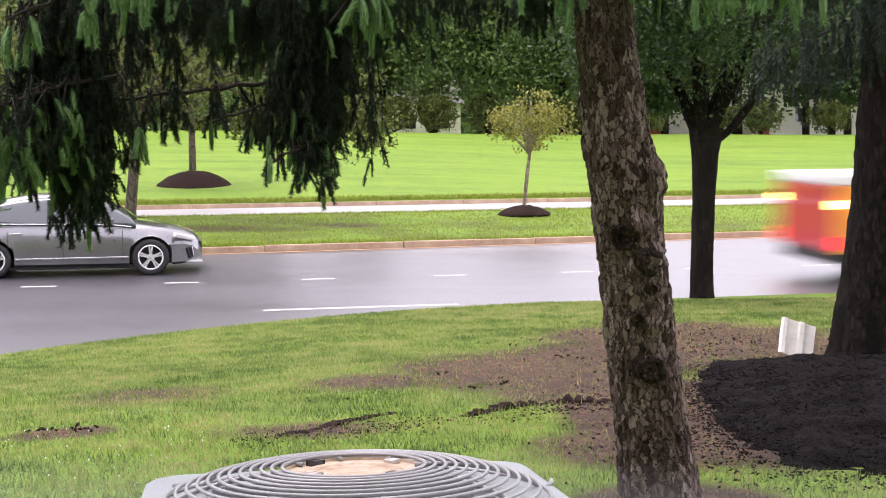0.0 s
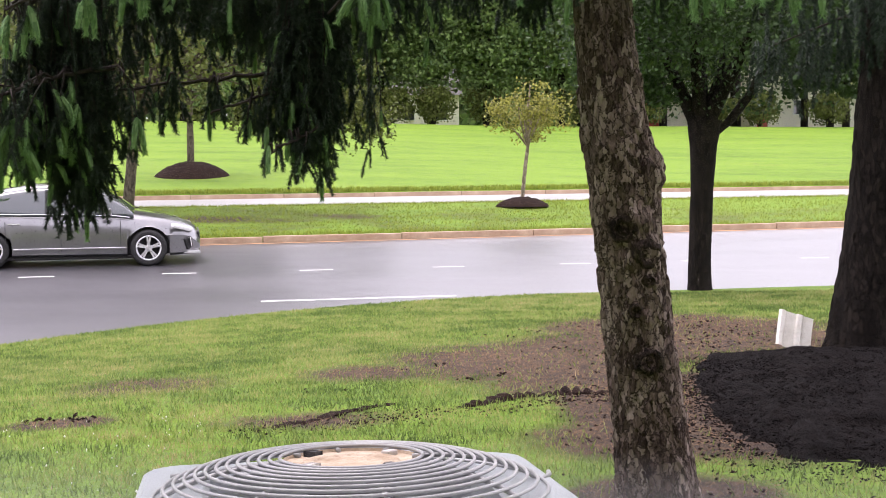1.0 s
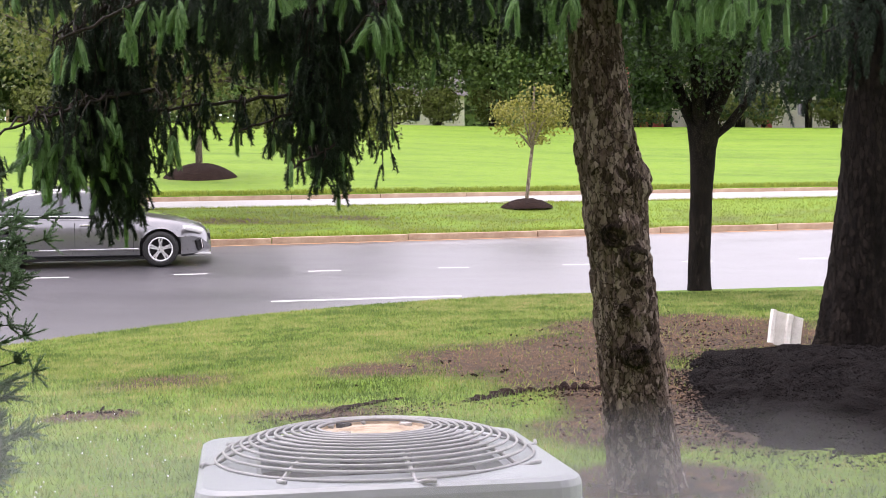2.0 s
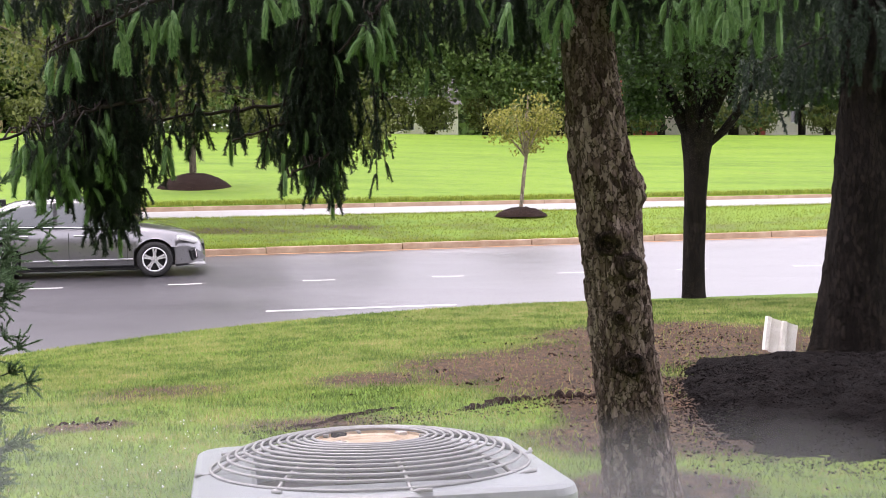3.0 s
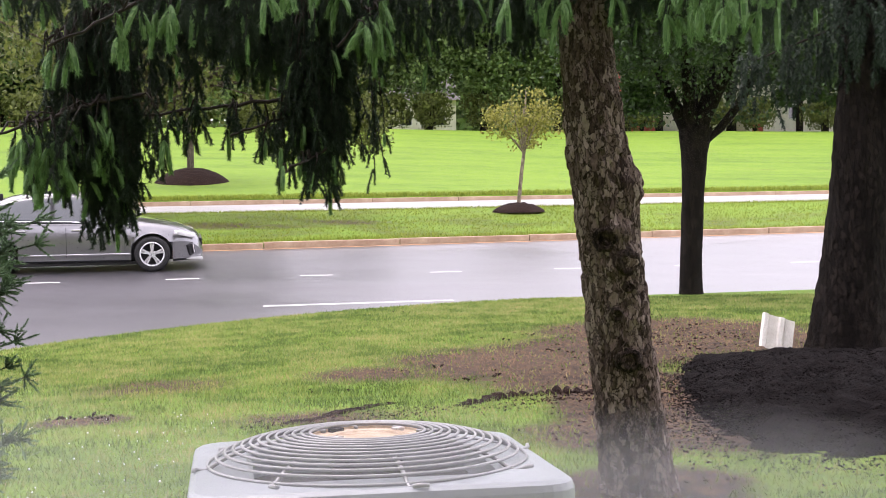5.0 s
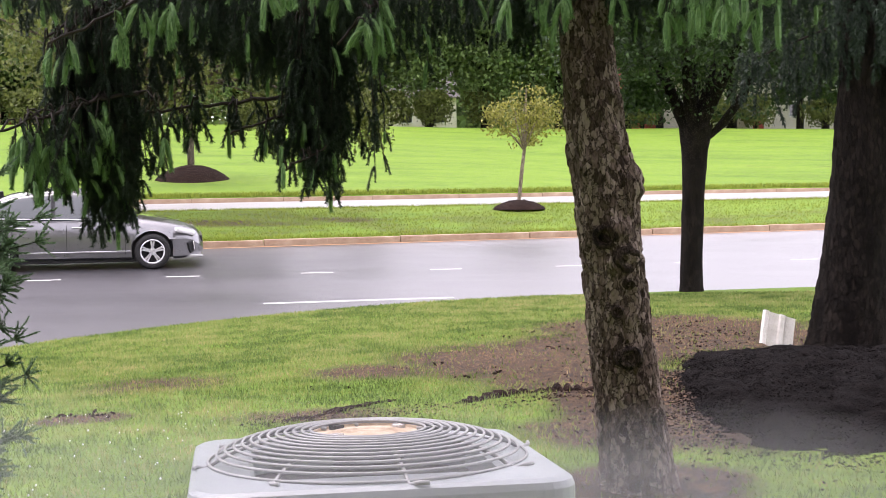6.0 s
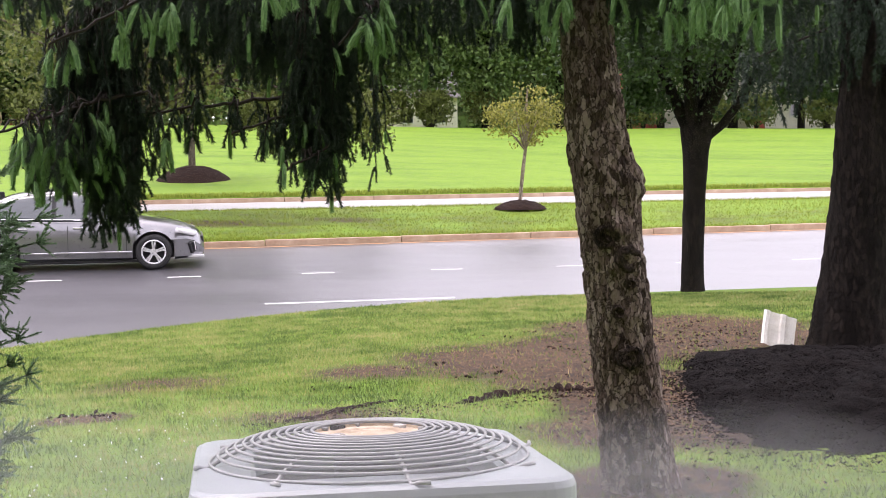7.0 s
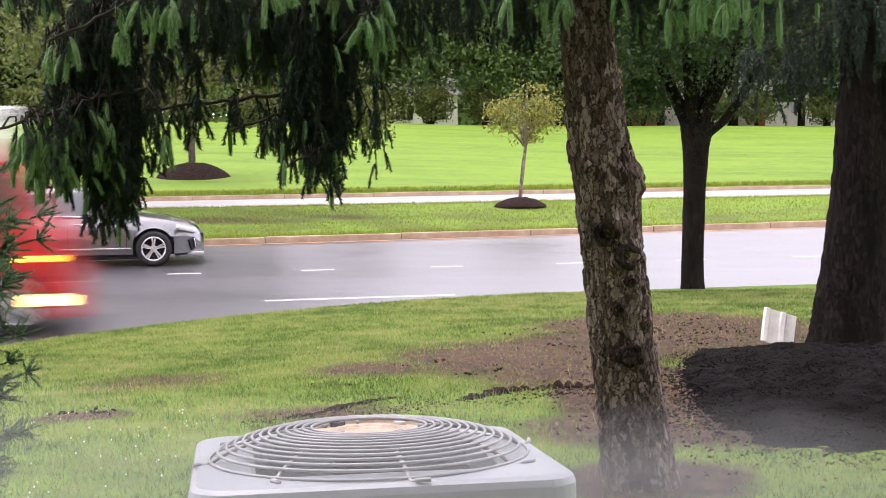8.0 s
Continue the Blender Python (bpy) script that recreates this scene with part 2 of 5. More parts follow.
M_STRAW = leafy("straw_litter", (0.022, 0.013, 0.008), (0.28, 0.175, 0.085), 0.8, 0.1)
M_AC = plain("grey_enamel", (0.27, 0.305, 0.325), (0.35, 0.39, 0.41), 5.0, 0.35, bump=0.0006, bump_scale=120)
M_CHIP = plain("bent_sheet_metal", (0.66, 0.64, 0.56), (0.86, 0.84, 0.78), 14.0, 0.35, metal=0.1)
M_FAN = plain("dull_fan_metal", (0.05, 0.05, 0.05), (0.12, 0.12, 0.12), 10.0, 0.5)
M_WIRE = plain("coated_wire", (0.28, 0.29, 0.295), (0.40, 0.41, 0.415), 12.0, 0.4)
M_HUB = plain("rusty_motor_cap", (0.30, 0.20, 0.11), (0.62, 0.52, 0.40), 22.0, 0.6, bump=0.001)
M_BLACK = plain("black_plastic", (0.010, 0.010, 0.011), (0.028, 0.028, 0.03), 20.0, 0.5)
M_TYRE = plain("tyre_rubber", (0.010, 0.010, 0.010), (0.024, 0.024, 0.024), 14.0, 0.7)
M_ALLOY = plain("silver_alloy", (0.62, 0.62, 0.63), (0.75, 0.75, 0.76), 8.0, 0.28, metal=0.7)
M_CHROME = plain("chrome", (0.75, 0.75, 0.76), (0.85, 0.85, 0.86), 8.0, 0.12, metal=1.0)
M_LENS = plain("clear_lamp_lens", (0.66, 0.66, 0.65), (0.80, 0.80, 0.79), 9.0, 0.12, metal=0.3, coat=1.0)
M_CARPAINT = plain("grey_metallic_paint", (0.19, 0.19, 0.198), (0.225, 0.225, 0.235), 3.0, 0.28, metal=0.8, coat=1.0, spread=0.02)
M_RED = plain("red_paint", (0.44, 0.008, 0.022), (0.54, 0.014, 0.034), 3.0, 0.35, coat=0.8)
M_WHITE = plain("white_paint", (0.72, 0.72, 0.71), (0.82, 0.82, 0.81), 4.0, 0.4)
M_ORANGE = plain("orange_reflector", (0.80, 0.27, 0.02), (0.92, 0.40, 0.04), 8.0, 0.35)
M_STRIPE = plain("silver_band", (0.5, 0.47, 0.45), (0.65, 0.62, 0.6), 6.0, 0.4)
M_LAMP = glow("lit_headlamp", (1.0, 0.62, 0.16), 5.0)
M_AMBER = glow("lit_amber", (1.0, 0.42, 0.03), 3.0)
M_TAIL = glow("lit_tail_lamp", (1.0, 0.03, 0.02), 1.2)
M_SIDING = plain("cream_siding", (0.74, 0.70, 0.62), (0.84, 0.80, 0.73), 0.8, 0.7, bump=0.004)
M_BRICKRED = plain("red_front", (0.32, 0.04, 0.035), (0.42, 0.06, 0.05), 2.0, 0.6)
M_ROOF = plain("roof_shingle", (0.08, 0.075, 0.07), (0.15, 0.14, 0.13), 3.0, 0.85, bump=0.01)
# kept dark so that the unseen house walls bounce little light
M_INNER = plain("brown_plaster", (0.20, 0.18, 0.16), (0.27, 0.245, 0.22), 2.0, 0.9)
M_VINYL = plain("white_vinyl", (0.7, 0.7, 0.69), (0.8, 0.8, 0.79), 5.0, 0.45)


def dark_glass(name, tint, rough=0.05):
    m, nt, b = nodes_of(name)
    b.inputs["Base Color"].default_value = (*tint, 1)
    b.inputs["Roughness"].default_value = rough
    b.inputs["Specular IOR Level"].default_value = 0.8
    b.inputs["Coat Weight"].default_value = 0.6
    return m


M_GLASS_CAR = dark_glass("tinted_glass", (0.05, 0.06, 0.065))
M_GLASS_HOUSE = dark_glass("house_glass", (0.03, 0.035, 0.04))


def pane_material():
    """Window glass with a pale veil that thickens towards its lower edge."""
    m, nt, b = nodes_of("veiled_pane")
    co = nt.nodes.new("ShaderNodeTexCoord")
    sep = nt.nodes.new("ShaderNodeSeparateXYZ")
    nt.links.new(co.outputs["Object"], sep.inputs[0])
    drift = noise_of(nt, 4.0, 3.0, 0.5)
    h = nt.nodes.new("ShaderNodeMath"); h.operation = "MULTIPLY_ADD"
    h.inputs[1].default_value = 0.06
    nt.links.new(drift.outputs[0], h.inputs[0]); nt.links.new(sep.outputs[2], h.inputs[2])
    lean = nt.nodes.new("ShaderNodeMath"); lean.operation = "MULTIPLY_ADD"; lean.inputs[1].default_value = 0.045
    nt.links.new(sep.outputs[0], lean.inputs[0]); nt.links.new(h.outputs[0], lean.inputs[2])
    r = ramp_of(nt, lean.outputs[0], [(0.0, (0.08,) * 3), (1.0, (0.0,) * 3)])
    rng = nt.nodes.new("ShaderNodeMapRange")
    rng.inputs[1].default_value, rng.inputs[2].default_value = VEIL_HEIGHTS
    nt.links.new(lean.outputs[0], rng.inputs[0])
    nt.links.new(rng.outputs[0], r.inputs[0])
    clear = nt.nodes.new("ShaderNodeBsdfTransparent")
    gloss = nt.nodes.new("ShaderNodeBsdfGlossy"); gloss.inputs["Roughness"].default_value = 0.02
    fr = nt.nodes.new("ShaderNodeFresnel"); fr.inputs[0].default_value = 1.25
    g = nt.nodes.new("ShaderNodeMixShader")
    nt.links.new(fr.outputs[0], g.inputs[0]); nt.links.new(clear.outputs[0], g.inputs[1]); nt.links.new(gloss.outputs[0], g.inputs[2])
    veil = nt.nodes.new("ShaderNodeBsdfTranslucent"); veil.inputs[0].default_value = (0.85, 0.86, 0.88, 1)
    out = nt.nodes.new("ShaderNodeMixShader")
    nt.links.new(r.outputs[0], out.inputs[0]); nt.links.new(g.outputs[0], out.inputs[1]); nt.links.new(veil.outputs[0], out.inputs[2])
    nt.links.new(out.outputs[0], nt.nodes["Material Output"].inputs[0])
    return m


VEIL_HEIGHTS = (1.150, 1.222)
M_PANE = pane_material()


# ---- building blocks ----
def finish(bm, name, material, smooth=False):
    me = bpy.data.meshes.new(name)
    bm.to_mesh(me)
    bm.free()
    for mt in (material if isinstance(material, (list, tuple)) else [material]):
        me.materials.append(mt)
    if smooth:
        me.polygons.foreach_set("use_smooth", [True] * len(me.polygons))
    return me


def part(name, bm, material, parent=None, label="", smooth=False):
    ob = new(name, finish(bm, name, material, smooth))
    ob.parent = parent
    if label:
        ob["label"] = label
    return ob


def empty(name, m, label, category, group="", kind=""):
    e = new(name)
    e.empty_display_size = 0.2
    e.matrix_basis = m
    return tagged(e, label, category, group, kind)


def raw(name, verts, faces, material, parent=None, smooth=False):
    me = bpy.data.meshes.new(name)
    me.from_pydata(verts, [], faces)
    me.materials.append(material)
    if smooth:
        me.polygons.foreach_set("use_smooth", [True] * len(me.polygons))
    ob = new(name, me)
    ob.parent = parent
    return ob


def tris(name, v, f, material, parent=None):
    """A mesh from arrays of points and triangles."""
    me = bpy.data.meshes.new(name)
    v, f = np.asarray(v, np.float32), np.asarray(f, np.int32)
    me.vertices.add(len(v)); me.vertices.foreach_set("co", v.ravel())
    me.loops.add(f.size); me.loops.foreach_set("vertex_index", f.ravel())
    me.polygons.add(len(f)); me.polygons.foreach_set("loop_start", np.arange(0, f.size, 3, dtype=np.int32))
    me.update(calc_edges=True)
    me.materials.append(material)
    ob = new(name, me)
    ob.parent = parent
    return ob


def box(bm, x0, x1, y0, y1, z0, z1, bevel=0.0, m=None):
    r = bmesh.ops.create_cube(bm, size=1.0)
    vs = r["verts"]
    for v in vs:
        v.co = Vector(((x0 + x1) / 2 + v.co.x * (x1 - x0), (y0 + y1) / 2 + v.co.y * (y1 - y0), (z0 + z1) / 2 + v.co.z * (z1 - z0)))
        if m:
            v.co = m @ v.co
    if bevel:
        bmesh.ops.bevel(bm, geom=list({e for v in vs for e in v.link_edges}), offset=bevel, segments=2, affect="EDGES", profile=0.6)
    return bm


def tube_into(bm, pts, radii, sides=8, closed=False, caps=True):
    """A round rod along pts."""
    rings, n = [], len(pts)
    pts = [Vector(p) for p in pts]
    for i, p in enumerate(pts):
        a = pts[(i - 1) % n] if closed or i else pts[i]
        b = pts[(i + 1) % n] if closed or i < n - 1 else pts[i]
        d = (b - a).normalized()
        up = Vector((0, 0, 1)) if abs(d.z) < 0.95 else Vector((1, 0, 0))
        u = d.cross(up).normalized()
        w = u.cross(d)
        r = radii[i] if isinstance(radii, (list, tuple)) else radii
        rings.append([bm.verts.new(p + (u * math.cos(k * 2 * math.pi / sides) + w * math.sin(k * 2 * math.pi / sides)) * r) for k in range(sides)])
    for i in range(n if closed else n - 1):
        A, B = rings[i], rings[(i + 1) % n]
        for k in range(sides):
            bm.faces.new((A[k], A[(k + 1) % sides], B[(k + 1) % sides], B[k]))
    if caps and not closed:
        bm.faces.new(rings[0][::-1]); bm.faces.new(rings[-1])
    return bm


def lathe_into(bm, profile, sides=32, m=None, close=False):
    """Turns (radius, height) points about z."""
    rings = []
    for r, z in profile:
        ring = []
        for k in range(sides):
            a = 2 * math.pi * k / sides
            p = Vector((r * math.cos(a), r * math.sin(a), z))
            ring.append(bm.verts.new(m @ p if m else p))
        rings.append(ring)
    for A, B in zip(rings, rings[1:] + ([rings[0]] if close else [])):
        for k in range(sides):
            bm.faces.new((A[k], A[(k + 1) % sides], B[(k + 1) % sides], B[k]))
    return bm


# ---- the lie of the land ----
TURN = radians(11.65)  # the road runs off to the far right
ALONG, ACROSS = Vector((math.cos(TURN), math.sin(TURN), 0)), Vector((-math.sin(TURN), math.cos(TURN), 0))


def road_point(s, w, z=0.0):
    return ALONG * s + ACROSS * w + Vector((0, 0, z))


def road_z(w):
    return -0.47 + 0.053 * (w - 25.0)


def verge(s):
    """How far off the lawn's edge runs: it bends towards the house on one side."""
    b = min(max(0.0, 6.5 - s), 12.0)
    return 20.35 - 0.0405 * b * b


def lawn_z(x, y):
    s, w = x * ALONG.x + y * ALONG.y, x * ACROSS.x + y * ACROSS.y
    e = verge(s)
    q = min(max((w - 5.0) / (e - 5.0), 0.0), 1.0)
    top = road_z(e) + 0.15
    bump = 0.025 * noise.noise(Vector((x * 0.7, y * 0.7, 3.0))) + 0.012 * noise.noise(Vector((x * 2.5, y * 2.5, 7.0)))
    fade = min(1.0, (1 - q) * 5)
    return top * (q * q * (3 - 2 * q) * 0.45 + q * 0.55) + bump * fade


def bank_z(w):
    """Heights beyond the road: median, far carriageway, hill."""
    knots = [(29.7, -0.09), (31.0, 0.03), (34.0, 0.22), (36.5, 0.37), (37.6, 0.36), (38.0, 0.31), (45.3, 0.40), (45.6, 0.57), (50.0, 0.83),
             (60.0, 1.66), (75.0, 2.98), (86.0, 3.93), (92.0, 4.22), (100.0, 4.33), (130.0, 4.5), (700.0, 8.0)]
    for (a, za), (b, zb) in zip(knots, knots[1:]):
        if w <= b:
            return za + (zb - za) * (w - a) / (b - a)
    return knots[-1][1]


def bend(s):
    """How far the far kerbs and all beyond them swing away down the road."""
    return 0.065 * min(max(0.0, s + 1.0), 60.0)


def crest(s, w):
    """The hill's brow stands a little higher towards the bend."""
    return 0.32 * min(max((w - 50) / 40, 0), 1) * min(max((26 - s) / 16, -0.3), 1)


def make_ground():
    ss = sorted({*(x * 0.25 for x in range(-60, 100)), *(-15 - 5 * i * (1 + i * 0.12) for i in range(1, 20)), *(25 + 5 * i * (1 + i * 0.12) for i in range(1, 20))})
    lawn = [-60, -30, -12, -4, -1, 0] + [i * 0.1 for i in range(1, 11)]
    far = [29.7, 30, 30.5, 31, 32, 33, 34, 35, 36, 36.5, 37, 37.6]
    hill = [45.6, 47, 50, 54, 60, 66, 72, 75, 80, 86, 89, 92, 100, 115, 130, 200, 400, 700]
    verts, rows = [], 0
    for s in ss:
        e = verge(s)
        col = []
        for q in lawn:
            w = q if q < 0 else q * e
            p = road_point(s, w)
            col.append((p.x, p.y, lawn_z(p.x, p.y)))
        fine = [q / 90 for q in range(1, 90)]
        col = col[:6]
        for q in fine + [1.0]:
            p = road_point(s, q * e)
            col.append((p.x, p.y, lawn_z(p.x, p.y)))
        for w, z in ((e + 0.02, road_z(e) - 0.3), (29.68 + bend(s), road_z(29.7) - 0.3)):
            p = road_point(s, w, z); col.append(tuple(p))
        for w in far:
            p = road_point(s, w + bend(s), bank_z(w) + 0.02 * noise.noise(Vector((s * 0.4, w, 0)))); col.append(tuple(p))
        for w, z in ((37.65, 0.1), (45.55, 0.1)):
            p = road_point(s, w + bend(s), z); col.append(tuple(p))
        for w in hill:
            p = road_point(s, w + bend(s), bank_z(w) + (0.10 * noise.noise(Vector((s * 0.06, w * 0.06, 5))) if w > 47 else 0) + crest(s, w)); col.append(tuple(p))
        rows = len(col)
        verts += col
    faces = [(i * rows + j, (i + 1) * rows + j, (i + 1) * rows + j + 1, i * rows + j + 1) for i in range(len(ss) - 1) for j in range(rows - 1)]
    g = raw("ground", verts, faces, M_GROUND, smooth=True)
    return tagged(g, "green mown lawn and hillside with worn straw patches", "lawn", kind="structure")


def strip(name, ws, ss, zf, material, label, category):
    verts, n = [], len(ws)
    for s in ss:
        for w in ws:
            a = w(s) if callable(w) else w
            verts.append(tuple(road_point(s, a, zf(a))))
    faces = [(i * n + j, (i + 1) * n + j, (i + 1) * n + j + 1, i * n + j + 1) for i in range(len(ss) - 1) for j in range(n - 1)]
    return tagged(raw(name, verts, faces, material, smooth=True), label, category, kind="structure")


make_ground()
SS = [-300, -200, -120, -80, -50, -30, -20, -12] + [i * 0.5 - 10 for i in range(1, 60)] + [22, 30, 45, 70, 120, 200, 300]
strip("road", [lambda s: verge(s) + 0.02, 22, 25, lambda s: 29.68 + bend(s)], SS, road_z, M_ROAD, "wet dark grey asphalt road that mirrors the sky", "road")
strip("road_far", [lambda s: 37.62 + bend(s), lambda s: 41.0 + bend(s), lambda s: 45.6 + bend(s)], SS, lambda w: bank_z(38.0) + (w - 38) * 0.011, M_GLARE_ROAD, "wet far carriageway beyond the grassy median, coloured pale for sky glare", "road")


def kerb_line(name, ws, z0, stones, step, start, label):
    """A kerb of separate stones with open joints."""
    top = tagged(new(name), label, "kerb", kind="structure")
    h, d = 0.15, 0.16
    bm = bmesh.new()
    box(bm, 0.006, step - 0.006, 0, d, -0.12, h - 0.01, 0.018)
    me = finish(bm, "kerb_stone", M_KERB)
    for i in range(stones):
        s = start + i * step
        w = ws(s)
        a, b = road_point(s, w), road_point(s + step, ws(s + step))
        st = new("kerb_stone", me)
        st.parent = top
        st.matrix_basis = Matrix.Translation((a.x, a.y, z0(w))) @ Matrix.Rotation(math.atan2(b.y - a.y, b.x - a.x), 4, "Z") @ pose(0, 0, random.uniform(-0.006, 0.004))
    return top


kerb_line("kerb_far", lambda s: 29.62 + bend(s), road_z, 40, 3.05, 5.25 - 3.05 * 14, "row of stained concrete kerb stones along the median")
kerb_line("kerb_hill", lambda s: 45.45 + bend(s), lambda w: bank_z(45.3), 60, 3.05, -60, "row of brownish kerb stones below the hill")
kerb_line("kerb_near", lambda s: verge(s) - 0.10, lambda w: road_z(w) - 0.03, 44, 1.5, -18, "concrete kerb hidden behind the lawn's edge")


def make_lines():
    def mark(name, s0, s1, w, width, material, label):
        def off(q):
            return w + (bend(q) if name == "gutter_line" else 0.0)
        bm = bmesh.new()
        n = max(1, int((s1 - s0) / 1.0))
        for i in range(n):
            a, b = s0 + (s1 - s0) * i / n, s0 + (s1 - s0) * (i + 1) / n
            q = [road_point(ss, ww, road_z(ww) + 0.005) for ss, ww in ((a, off(a) - width / 2), (b, off(b) - width / 2), (b, off(b) + width / 2), (a, off(a) + width / 2))]
            bm.faces.new([bm.verts.new(p) for p in q])
        return tagged(part(name, bm, material), label, "road marking", "lane dashes" if name == "lane_dash" else "", "structure")
    for k in range(-9, 14):
        s = 0.07 + 2.43 * k
        mark("lane_dash", s, s + 0.6, 25.0, 0.11, M_LINE, "short white painted lane dash on wet asphalt")
    mark("edge_line", 1.55, 4.6, 21.4, 0.12, M_LINE, "solid white painted line on wet asphalt")
    mark("gutter_line", -40, 60, 29.46, 0.12, M_RUST, "faded orange line along the far kerb")


make_lines()

# ---- house wall and window round the camera ----
def make_house():
    # unseen outer walls, raised to 7 m to block sky light from behind
    for name, args, label in (
            ("wall_left", (-9.0, -0.55, 1.26, 1.42, -0.3, 7.0), "unseen plastered house wall beside the window, tall to block the sky"),
            ("wall_right", (0.55, 9.0, 1.26, 1.42, -0.3, 7.0), "unseen plastered house wall beside the window, tall to block the sky"),
            ("wall_sill", (-0.55, 0.55, 1.26, 1.42, -0.3, 0.82), "plain plastered house wall below the window"),
            ("wall_head", (-0.55, 0.55, 1.26, 1.42, 2.05, 7.0), "unseen plastered house wall above the window, tall to block the sky"),
            ("wall_back", (-3.0, 3.0, -3.2, -3.05, -0.3, 2.9), "plain plastered back wall of the room"),
            ("wall_west", (-3.15, -3.0, -3.2, 1.257, -0.3, 2.9), "plain plastered side wall of the room"),
            ("wall_east", (3.0, 3.15, -3.2, 1.257, -0.3, 2.9), "plain plastered side wall of the room"),
            ("floor", (-3.0, 3.0, -3.05, 1.26, -0.3, 0.05), "plain room floor"),
            ("ceiling", (-3.2, 3.2, -3.3, 1.257, 2.9, 3.05), "plain room ceiling")):
        tagged(part(name, box(bmesh.new(), *args), M_INNER), label, name.split("_")[0], kind="structure")
    w = empty("window_1", pose(0, 0, 0), "white vinyl window, its pane veiled white at the bottom", "window", kind="structure")
    bm = bmesh.new()
    for a in ((-0.548, -0.50, 1.30, 1.38, 0.822, 2.048), (0.50, 0.548, 1.30, 1.38, 0.822, 2.048), (-0.498, 0.498, 1.30, 1.38, 0.822, 0.87), (-0.498, 0.498, 1.30, 1.38, 2.0, 2.048)):
        box(bm, *a, 0.005)
    part("window_frame", bm, M_VINYL, w)
    p = part("pane", box(bmesh.new(), -0.499, 0.499, 1.338, 1.342, 0.871, 1.999), M_PANE, w, "clear glass with a white veil at the bottom")
    p.visible_shadow = False


make_house()


# ---- trees ----
def trunk_mesh(name, axis, radii, material, parent, relief=0.012, sides=120, rows=260, plates=9.0, seed=1, knobs=()):
    """A tapered trunk along axis points, with raised bark plates and knots."""
    n = len(axis)
    A = np.array(axis, float)
    t = np.linspace(0, n - 1, rows)
    C = np.stack([np.interp(t, range(n), A[:, k]) for k in range(3)], 1)
    R = np.interp(t, range(n), radii)
    verts, faces = [], []
    for i in range(rows):
        for k in range(sides):
            a = 2 * math.pi * k / sides
            ux, uy = math.cos(a), math.sin(a)
            q = Vector((ux * R[i] * plates * 3.4, uy * R[i] * plates * 3.4, C[i, 2] * plates * 0.95 + seed))
            q += noise.noise_vector(q * 0.6) * 0.7
            d, _ = noise.voronoi(q)
            edge = min(1.0, (d[1] - d[0]) * 4.5) * (0.7 + 0.5 * noise.cell(_[0] * 7))
            low = noise.noise(Vector((ux * 1.6, uy * 1.6, C[i, 2] * 1.8 + seed)))
            rr = R[i] * (1 + 0.09 * low) + relief * (edge - 0.6) + relief * 0.5 * noise.noise(q * 3.1)
            for ka, kz, kr, kh in knobs:
                da = math.atan2(math.sin(a - ka), math.cos(a - ka)) * R[i]
                dist = (da * da + (C[i, 2] - kz) ** 2) / (kr * kr)
                if dist < 4:
                    rr += kh * math.exp(-dist) - 0.35 * abs(kh) * math.exp(-dist * 9)
            verts.append((C[i, 0] + ux * rr, C[i, 1] + uy * rr, C[i, 2]))
    for i in range(rows - 1):
        for k in range(sides):
            k2 = (k + 1) % sides
            faces.append((i * sides + k, i * sides + k2, (i + 1) * sides + k2, (i + 1) * sides + k))
    return raw(name, verts, faces, material, parent, smooth=True)


RNG = np.random.default_rng(11)


def needles(path, per_m, length, width, lift=0.9, taper=True, brush=1.0):
    """Needles round a twig: path is an (n, 3) array. Returns points of triangles."""
    seg = np.diff(path, axis=0)
    ln = np.linalg.norm(seg, axis=1)
    total = ln.sum()
    n = max(6, int(total * per_m))
    u = np.sort(RNG.random(n)) * total
    cum = np.concatenate([[0], np.cumsum(ln)])
    i = np.clip(np.searchsorted(cum, u) - 1, 0, len(seg) - 1)
    d = seg[i] / ln[i][:, None]
    p = path[i] + d * (u - cum[i])[:, None]
    r = RNG.normal(size=(n, 3))
    side = r - d * (r * d).sum(1)[:, None]
    side /= np.linalg.norm(side, axis=1)[:, None] + 1e-9
    way = d * lift * RNG.uniform(0.7, 1.3, n)[:, None] + side * brush
    way /= np.linalg.norm(way, axis=1)[:, None]
    L = length * RNG.uniform(0.75, 1.2, n)
    if taper:
        L *= 0.55 + 0.45 * np.clip((total - u) / (length * 2.0), 0, 1)
    across = np.cross(way, side + RNG.normal(size=(n, 3)) * 0.6)
    across /= np.linalg.norm(across, axis=1)[:, None] + 1e-9
    a, b, c = p - across * width / 2, p + across * width / 2, p + way * L[:, None]
    return np.stack([a, b, c], 1).reshape(-1, 3)


